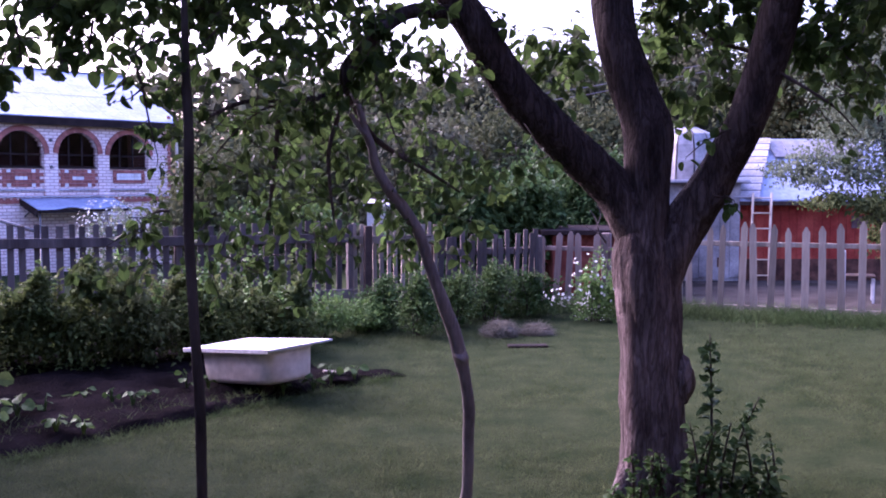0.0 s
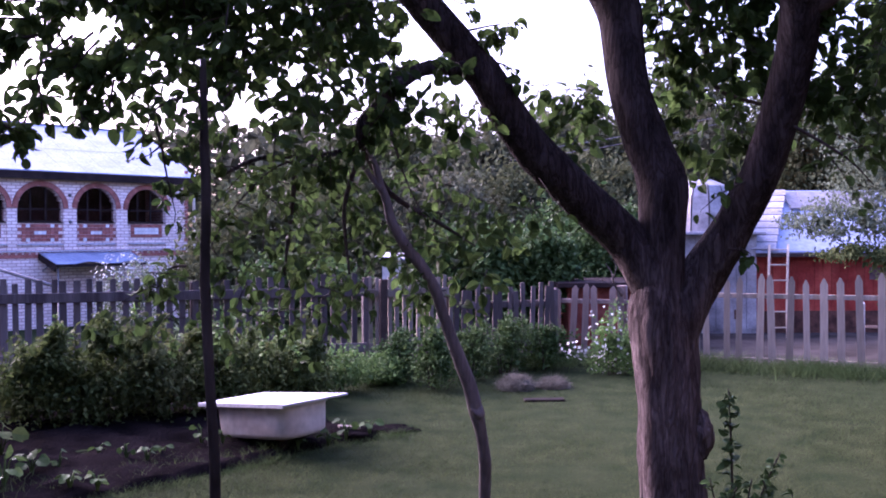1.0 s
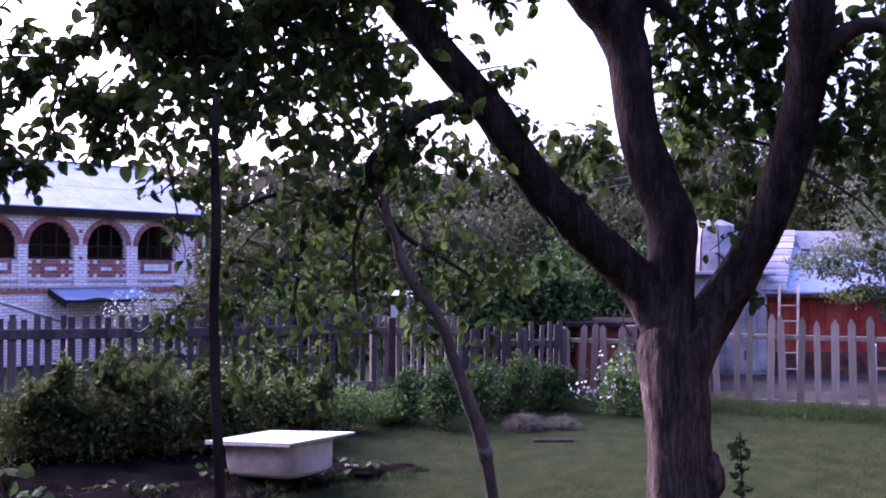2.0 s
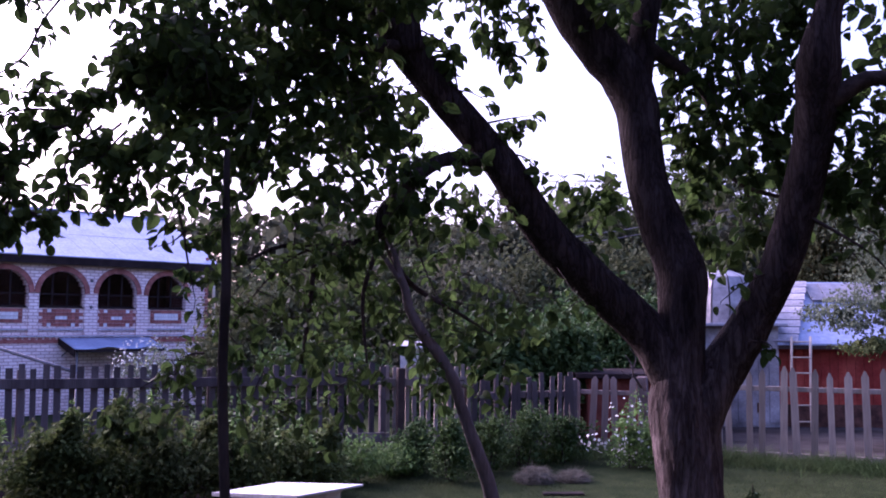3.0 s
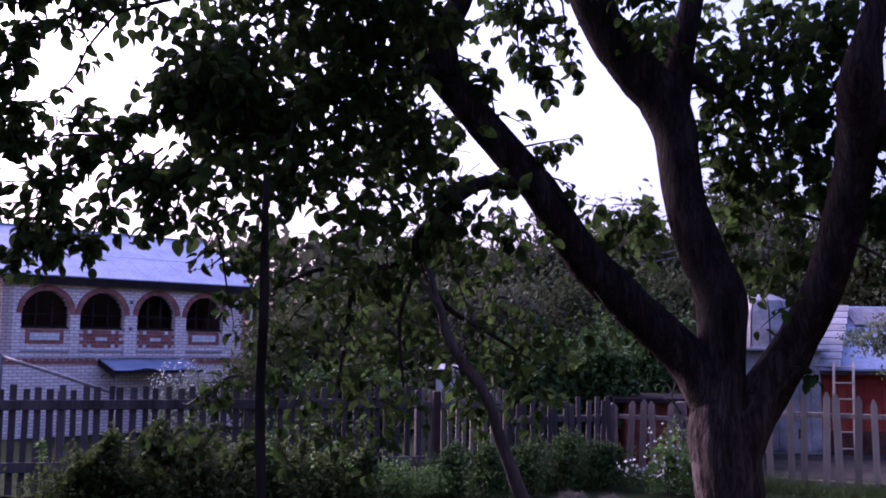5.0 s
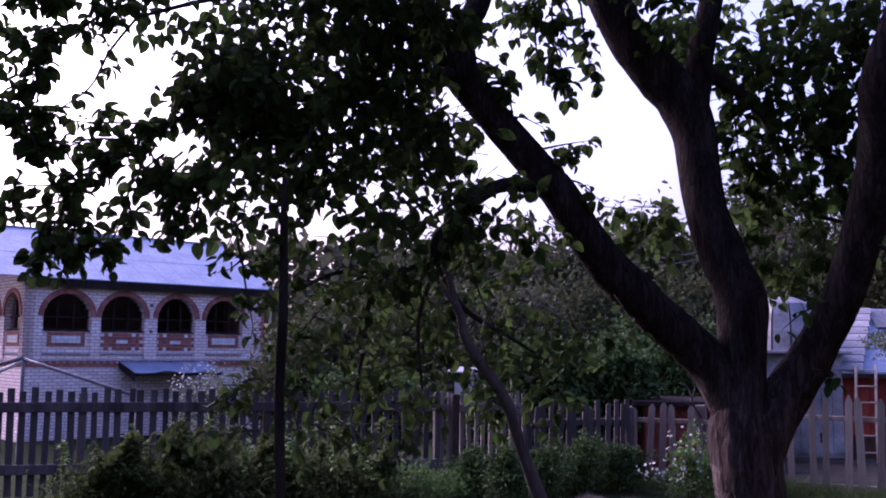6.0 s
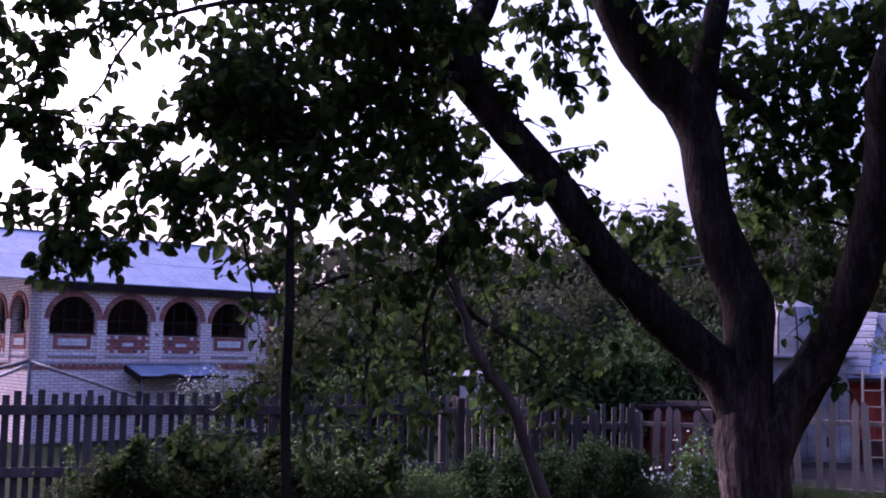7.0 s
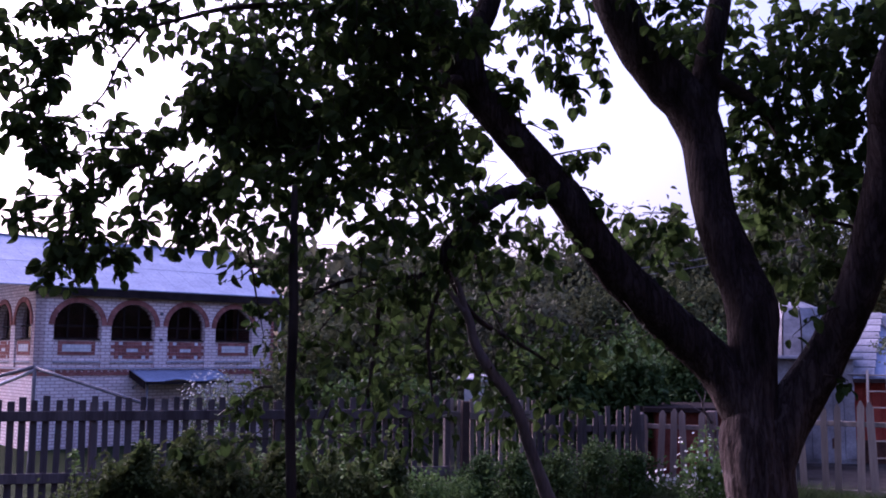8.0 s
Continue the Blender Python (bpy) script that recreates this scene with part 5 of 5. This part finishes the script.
ob, rg = leafy("flowering_bush", "green bush with clusters of small white flowers", "bush", [(1.95, 12.2, 0.42, 0.32, 0.3, 0.46), (2.35, 12.2, 0.35, 0.4, 0.3, 0.4)], 0.05, 1500, M_YOUNG, 160, None, "", 0.3, 0.2, 4)
flowers(ob, rg, (1.95, 12.1, 0.46), (0.34, 0.3, 0.46), 62, 0.021)
flowers(ob, rg, (1.60, 12.05, 0.36), (0.30, 0.25, 0.12), 50, 0.026)
flowers(ob, rg, (2.55, 12.15, 0.5), (0.3, 0.25, 0.35), 40, 0.022)
ob, rg = leafy("flowering_bush", "bush with many tiny white flowers beside the brick house", "bush", [(-5.50, 15.8, 0.95, 0.62, 0.5, 0.55), (-5.4, 15.8, 0.30, 0.75, 0.55, 0.75)], 0.05, 2600, M_SILVER, 161, None, "", 0.3, 0.2, 6)
flowers(ob, rg, (-5.50, 15.75, 0.98), (0.66, 0.5, 0.58), 340, 0.022)

# squash seedlings in the bed
def seedling(x, y, n, size, material, label, seed):
    rng = np.random.default_rng(seed)
    ob = thing("seedling", label, "seedling", pose(x, y, 0.05), "bed seedlings")
    form = np.array([(0, 0, 0), (0.25, 0.42, 0.08), (0.6, 0.5, 0.06), (1, 0.15, -0.1), (1, -0.15, -0.1), (0.6, -0.5, 0.06), (0.25, -0.42, 0.08), (0.5, 0, -0.02)])
    ff = np.array([(0, 7, 1), (1, 7, 2), (2, 7, 3), (3, 7, 4), (4, 7, 5), (5, 7, 6), (6, 7, 0)])
    for i in range(n):
        a = 6.28 * i / n + rng.uniform(-0.4, 0.4)
        d = np.array([math.cos(a), math.sin(a), 0])
        h = size * rng.uniform(0.6, 2.1)
        tube_part("stalk", [(0, 0, -0.03, 0.007), (*(d[:2] * size * 0.3), h * 0.7, 0.006), (*(d[:2] * size * 0.6), h, 0.004)], material, ob, 5, 3)
        p = np.array([[*(d[:2] * size * 0.6), h]])
        piece("leaf", leaf_mesh("leaf", p, (d + np.array([0, 0, -0.25]))[None], np.array([size * rng.uniform(0.8, 1.2)]), material, rng, form, ff), ob)


seedling(-2.71, 6.52, 9, 0.062, M_LIME, "pale lime-green squash seedling in dark soil", 1)
seedling(-2.53, 6.55, 8, 0.052, M_LIME, "small lime-green seedling in dark soil", 2)
seedling(-3.22, 7.05, 7, 0.09, M_BUSH, "broad-leaved green squash plant in the bed", 3)
seedling(-3.72, 7.6, 7, 0.12, M_HEDGE, "broad-leaved green squash plant in the bed", 4)
seedling(-3.26, 6.7, 7, 0.10, M_LIME, "pale lime-green squash seedling in dark soil", 5)
for i in range(14):
    seedling(-3.0 + 0.17 * i + hr.uniform(-0.1, 0.1), 7.3 + 0.075 * i + hr.uniform(-0.25, 0.35), 4, hr.uniform(0.05, 0.08), M_BUSH, "small green weed in dark soil", 20 + i)

# suckers round the apple trunk
def sucker(x, y, h, lean, n, leaf, seed, label):
    rng = np.random.default_rng(seed)
    ob = thing("sucker_shoot", label, "shoot", None, "trunk suckers")
    tip = np.array([x + lean[0], y + lean[1], h])
    mid = np.array([x + lean[0] * 0.3, y + lean[1] * 0.3, h * 0.55])
    pts = smooth_line([(x, y, -0.02, 0.009), (*mid, 0.007), (*tip, 0.003)], 8)
    v, f = tube(pts, 6)
    piece("stem", mesh_of("stem", v, f, M_TWIG, True), ob)
    t = rng.uniform(0.12, 1.0, n)
    p = np.array([pts[min(len(pts) - 1, int(k * (len(pts) - 1)))][:3] for k in t])
    d = rng.normal(size=(n, 3)) * np.array([1, 1, 0.4]) + np.array([0, 0, 0.35])
    tagged(piece("leaves", leaf_mesh("leaves", p, d, rng.uniform(0.6, 1.1, n) * leaf * (1.15 - 0.55 * t), M_SHOOT, rng, LEAF, LEAF_F), ob), kind="stuff")


sucker(1.52, 5.25, 0.95, (-0.02, 0.02), 80, 0.10, 1, "tall leafy green shoot at the foot of the apple tree")
sucker(1.62, 5.25, 0.60, (0.16, 0.0), 60, 0.09, 2, "leaning leafy shoot at the foot of the apple tree")
for i in range(12):
    a = hr.uniform(-0.15, 0.62)
    sucker(1.42 + a * 0.75, 5.22 - hr.uniform(0, 0.15), hr.uniform(0.16, 0.5), (hr.uniform(-0.1, 0.14), hr.uniform(-0.1, 0.05)), 34, 0.09, 10 + i, "short leafy green shoot by the trunk")
for i in range(9):
    sucker(1.0 + hr.uniform(-0.08, 0.22), 5.2 - hr.uniform(0, 0.1), hr.uniform(0.12, 0.42), (hr.uniform(-0.1, 0.06), -0.03), 24, 0.07, 40 + i, "short leafy green shoot by the trunk")

# hay heap and flat dark scrap on the lawn
def strands(ob, rx, ry, h, n, material, seed):
    """Loose dry stalks lying over a mound."""
    rng = np.random.default_rng(seed)
    d = unit(rng.normal(size=(n, 3)))
    d[:, 2] = np.abs(d[:, 2])
    p = d * np.array([rx, ry, h]) * rng.uniform(0.9, 1.18, n)[:, None]
    w = unit(rng.normal(size=(n, 3)) * np.array([1, 1, 0.35])) * rng.uniform(0.05, 0.14, n)[:, None]
    s = unit(np.cross(w, rng.normal(size=(n, 3)))) * 0.003
    v = np.stack([p - s, p + s, p + w], 1).reshape(-1, 3)
    tagged(piece("straw_cover", mesh_of("straw_cover", v, np.arange(3 * n).reshape(-1, 3), material), ob), kind="stuff")


def heap(x, y, rx, ry, h, material, name, label, seed):
    bm = bmesh.new()
    bmesh.ops.create_icosphere(bm, subdivisions=4, radius=1)
    for vt in bm.verts:
        n = 1 + 0.25 * noise.noise(vt.co * 2.2 + Vector((seed, 0, 0))) + 0.1 * noise.noise(vt.co * 7)
        vt.co = Vector((vt.co.x * rx * n, vt.co.y * ry * n, max(-0.02, vt.co.z) * h * n))
    ob = part(name, bm, material, None, "", pose(x, y, 0), True)
    tagged(ob, label, name.replace("_", " "))
    if material == M_HAY:
        strands(ob, rx, ry, h, 2600, M_STRAW, int(seed))
    return ob


heap(0.68, 11.1, 0.18, 0.19, 0.15, M_HAY, "haycock", "grey-brown heap of dried cut grass on the lawn", 1.0)
heap(1.12, 11.2, 0.15, 0.16, 0.10, M_HAY, "haycock", "small grey heap of dried cut grass on the lawn", 4.0)
heap(-0.95, 8.45, 0.22, 0.2, 0.09, M_SOIL, "soil_mound", "dark lumpy soil heap beside the bathtub", 6.0)
heap(-0.62, 8.75, 0.25, 0.16, 0.05, M_SOIL, "soil_mound", "flat dark soil heap at the bed's edge", 8.0)
part_ob = part("scrap_board", boxed(-0.22, 0.22, -0.06, 0.06, 0, 0.03, bevel=0.008), M_FRAME, None, "", pose(0.93, 10.3, -0.004, 0, 0, 4))
tagged(part_ob, "flat dark scrap of board lying on the lawn", "board")
part_ob = part("plank_scrap", boxed(-0.1, 0.1, -0.03, 0.03, 0, 0.025, bevel=0.006), M_PALE, None, "", pose(-0.98, 8.4, 0.09, 4, 8, 25))
tagged(part_ob, "short pale board end on the soil heap", "board")

# trees behind the fences
FAR = [(-0.1, 15.6, 0.75, 0.95), (0.9, 15.9, 1.0, 1.0), (2.2, 17.8, 1.2, 1.25), (-2.6, 15.2, 0.9, 0.75), (-4.6, 21, 1.5, 1.3), (-2.6, 21, 1.7, 1.75), (-0.6, 20, 1.7, 1.55), (1.3, 21, 1.9, 1.75), (3.3, 22.5, 1.9, 1.9), (0.4, 27, 2.5, 2.6), (-2.6, 27.5, 2.4, 2.5), (3.6, 29, 2.6, 3.0), (6.3, 28, 2.4, 2.7), (-5.4, 26, 1.7, 1.6)]
for i, (x, y, r, h) in enumerate(FAR):
    leafy("far_tree", "dense bushy green tree behind the fences", "tree", [(x, y, h * 1.05, r, r * 0.8, h), (x - 0.5, y - 0.6, h * 0.55, r * 0.9, r * 0.7, h * 0.6), (x + 0.6, y - 0.3, h * 1.4, r * 0.6, r * 0.5, h * 0.6)],
          0.11 if y < 19 else 0.14 if y < 24 else 0.18, 7500, M_SHOOT if y < 19 else M_FAR if i % 3 else M_FARYELLOW, 60 + i, [(x, y, -1.0, 0.16), (x + 0.1, y, h * 0.6, 0.11), (x, y, h * 1.3, 0.04)], "background trees", 0.35, 0.15)
for i, (x, y, r, h) in enumerate([(9.2, 24, 2.0, 2.5), (11.5, 23, 2.4, 3.4), (8.0, 30, 2.6, 3.4), (14.5, 27, 3.0, 4.0)]):
    leafy("far_tree", "tall green tree behind the sheds", "tree", [(x, y, h * 1.2, r, r * 0.8, h), (x - 0.6, y - 0.4, h * 1.7, r * 0.6, r * 0.5, h * 0.5)],
          0.16, 7500, M_FAR, 80 + i, [(x, y, -0.1, 0.18), (x + 0.1, y, h * 0.7, 0.13), (x, y, h * 1.5, 0.04)], "background trees", 0.3, 0.15)
# a grey-leaved tree whose boughs hang before the red shed
leafy("willow_tree", "grey-green tree hanging over the shed roof", "tree", [(5.15, 13.6, 1.98, 0.62, 0.5, 0.30), (5.8, 13.6, 1.98, 0.55, 0.5, 0.36), (6.2, 13.8, 2.5, 0.8, 0.6, 0.7), (6.7, 13.8, 1.7, 0.5, 0.5, 0.6), (6.5, 13.9, 3.4, 1.2, 0.7, 0.8)],
      0.055, 11000, M_SILVER, 95, [(6.9, 13.9, -0.1, 0.10), (6.8, 13.9, 1.2, 0.08), (6.4, 13.8, 2.4, 0.05), (6.2, 13.8, 3.4, 0.02)], "", 0.15, 0.14)


leafy("olive_bush", "olive-green bush hanging before the red shed", "bush", [(5.50, 13.3, 1.56, 0.50, 0.35, 0.15), (6.0, 13.3, 1.48, 0.5, 0.4, 0.30), (6.4, 13.3, 1.1, 0.45, 0.4, 0.5)],
      0.06, 2200, M_OLIVE, 97, [(6.5, 13.4, -0.1, 0.05), (6.4, 13.4, 0.9, 0.04), (5.9, 13.3, 1.5, 0.02)], "", 0.3, 0.2)


def woods():
    """The far wooded slope, as one joined crown surface of leaf clumps."""
    rng = np.random.default_rng(77)
    n = 26000
    x = rng.uniform(-60, 70, n)
    top = 8.2 + 1.6 * np.array([noise.noise(Vector((a * 0.10, 3.3, 0))) + 0.6 * noise.noise(Vector((a * 0.4, 9.3, 0))) for a in x]) - 0.05 * np.abs(x - 8)
    z = top * rng.uniform(0, 1, n) ** 0.7
    y = 52 + rng.normal(size=n) * 2.0 + z * 0.4
    way = rng.normal(size=(n, 3))
    ob = new("far_woods", leaf_mesh("far_woods", np.stack([x, y, z], 1), way, rng.uniform(0.5, 1.1, n), M_FARYELLOW, rng))
    tagged(ob, "far wooded slope behind the village gardens", "woods", kind="stuff")


woods()
for k, dz in enumerate((0.0, 0.17)):
    wire = thing("power_line", "thin overhead wire in front of the far trees", "wire")
    tube_part("wire", [(1.2, 21.5, 3.50 + dz, 0.009), (2.88, 22, 3.76 + dz, 0.009), (3.9, 22.2, 3.95 + dz, 0.009), (6.5, 22.8, 4.5 + dz, 0.009)], M_METAL, wire, 5, 8)


# ---------------- grass and soil ----------------
def inside(px_, py_, poly):
    c = False
    for (x0, y0), (x1, y1) in zip(poly, poly[1:] + poly[:1]):
        if (y0 > py_) != (y1 > py_) and px_ < (x1 - x0) * (py_ - y0) / (y1 - y0) + x0:
            c = not c
    return c


BED = [(-9, 5.0), (-2.95, 5.9), (-2.05, 6.9), (-1.15, 8.0), (-0.62, 8.6), (-0.75, 8.85), (-1.15, 8.95), (-1.6, 9.6), (-2.2, 10.6), (-2.6, 11.6), (-9, 9.8)]


def bed():
    nx, ny = 120, 100
    xs, ys = np.linspace(-9, 0, nx), np.linspace(5, 12.3, ny)
    verts, faces, keep = [], [], {}
    for j in range(ny):
        for i in range(nx):
            x, y = xs[i], ys[j]
            w = 0.12 * noise.noise(Vector((x * 2.5, y * 2.5, 5)))
            keep[i, j] = inside(x + w, y + w, BED)
            z = 0.045 + 0.05 * noise.noise(Vector((x * 3, y * 3, 0))) + 0.04 * noise.noise(Vector((x * 11, y * 11, 0)))
            verts.append((x, y, z))
    for j in range(ny - 1):
        for i in range(nx - 1):
            c = [(i, j), (i + 1, j), (i + 1, j + 1), (i, j + 1)]
            if sum(keep[q] for q in c) >= 3:
                faces.append(tuple(q[1] * nx + q[0] for q in c))
    edge = {}
    for f in faces:
        for a, b in zip(f, f[1:] + f[:1]):
            edge[frozenset((a, b))] = edge.get(frozenset((a, b)), 0) + 1
    for e, k in edge.items():
        if k == 1:
            for a in e:
                verts[a] = (verts[a][0], verts[a][1], -0.04)
    ob = new("garden_bed", mesh_of("garden_bed", verts, faces, M_SOIL, True))
    tagged(ob, "dark freshly dug garden bed with lumpy soil", "soil", kind="structure")


bed()
yv = [(x, y, 0.035 + 0.02 * noise.noise(Vector((x, y, 1)))) for y in np.linspace(0, 1, 30) for x in np.linspace(0, 1, 40)]
yv = [(2.2 + 11 * x, (13.3 - 4.15 * x) * (1 - y) + 17.1 * y, z) for x, y, z in yv]
yard = new("yard", mesh_of("yard", yv, [(j * 40 + i, j * 40 + i + 1, (j + 1) * 40 + i + 1, (j + 1) * 40 + i) for j in range(29) for i in range(39)], M_YARD, True))
tagged(yard, "trodden grey earth of the yard before the sheds", "yard", kind="structure")


def grass(name, label, n, region, hmin, hmax, material, seed, skip=None, tuft=0.0):
    rng = np.random.default_rng(seed)
    x, y = region(rng, n)
    if skip:
        ok = np.array([not inside(a, b, skip) for a, b in zip(x, y)])
        x, y = x[ok], y[ok]
    n = len(x)
    h = rng.uniform(hmin, hmax, n)
    if tuft:
        h *= np.array([1 + tuft * noise.noise(Vector((a * 1.6, b * 1.6, 2))) for a, b in zip(x, y)])
    a = rng.uniform(0, 6.28, n)
    w = 0.0035 + 0.04 * h
    base = np.stack([x, y, np.full(n, -0.01)], 1)
    s = np.stack([np.cos(a), np.sin(a), np.zeros(n)], 1) * (w / 2)[:, None]
    lean = np.stack([rng.normal(size=n) * 0.9, rng.normal(size=n) * 0.9, np.ones(n)], 1) * h[:, None]
    v = np.stack([base - s, base + s, base + lean], 1).reshape(-1, 3)
    f = np.arange(3 * n).reshape(-1, 3)
    ob = new(name, mesh_of(name, v, f, material))
    tagged(ob, label, "grass", kind="stuff")


def lawn_area(rng, n):
    y = 4.0 + 9.2 * rng.random(n) ** 1.15
    return rng.uniform(-0.55, 0.62, n) * y + rng.normal(size=n) * 0.2, y


def fence_foot(rng, n):
    t = rng.random(n)
    x = -1.1 + 8.6 * t
    y = np.where(x < 1.7, 12.4 + (x + 1.2) * 0.38, 13.55 - (x - 1.7) * 0.377) - np.abs(rng.normal(size=n)) * 0.3 + 0.05
    return x, y


grass("lawn_grass", "short mown lawn grass", 320000, lawn_area, 0.018, 0.045, M_GRASS, 1, BED, 0.5)
def bed_edge(rng, n):
    px_, py_ = [-2.95, -2.05, -1.15, -0.45], [5.9, 6.9, 8.0, 8.7]
    x = rng.uniform(-4.5, -0.4, n)
    return x, np.interp(x, [-4.5] + px_, [5.65] + py_) + rng.normal(size=n) * 0.10


def bed_weeds(rng, n):
    c = rng.integers(0, 60, n)
    cx, cy = rng.uniform(-3.6, -1.1, 60), rng.uniform(-0.1, 1.0, 60) ** 2
    x = cx[c] + rng.normal(size=n) * 0.07
    return x, np.interp(x, [-3.6, -2.95, -2.05, -1.1], [6.2, 6.5, 7.25, 8.1]) + cy[c] + rng.normal(size=n) * 0.06


grass("bed_weeds", "sparse low green weeds sprouting in the dark bed", 1500, bed_weeds, 0.06, 0.12, M_TALL, 5, None, 0.6)
grass("edge_grass", "ragged grass along the garden bed", 5000, bed_edge, 0.02, 0.07, M_TALL, 3, None, 0.8)
grass("tall_grass", "tall uncut grass along the fence", 22000, fence_foot, 0.06, 0.24, M_TALL, 2, None, 0.6)
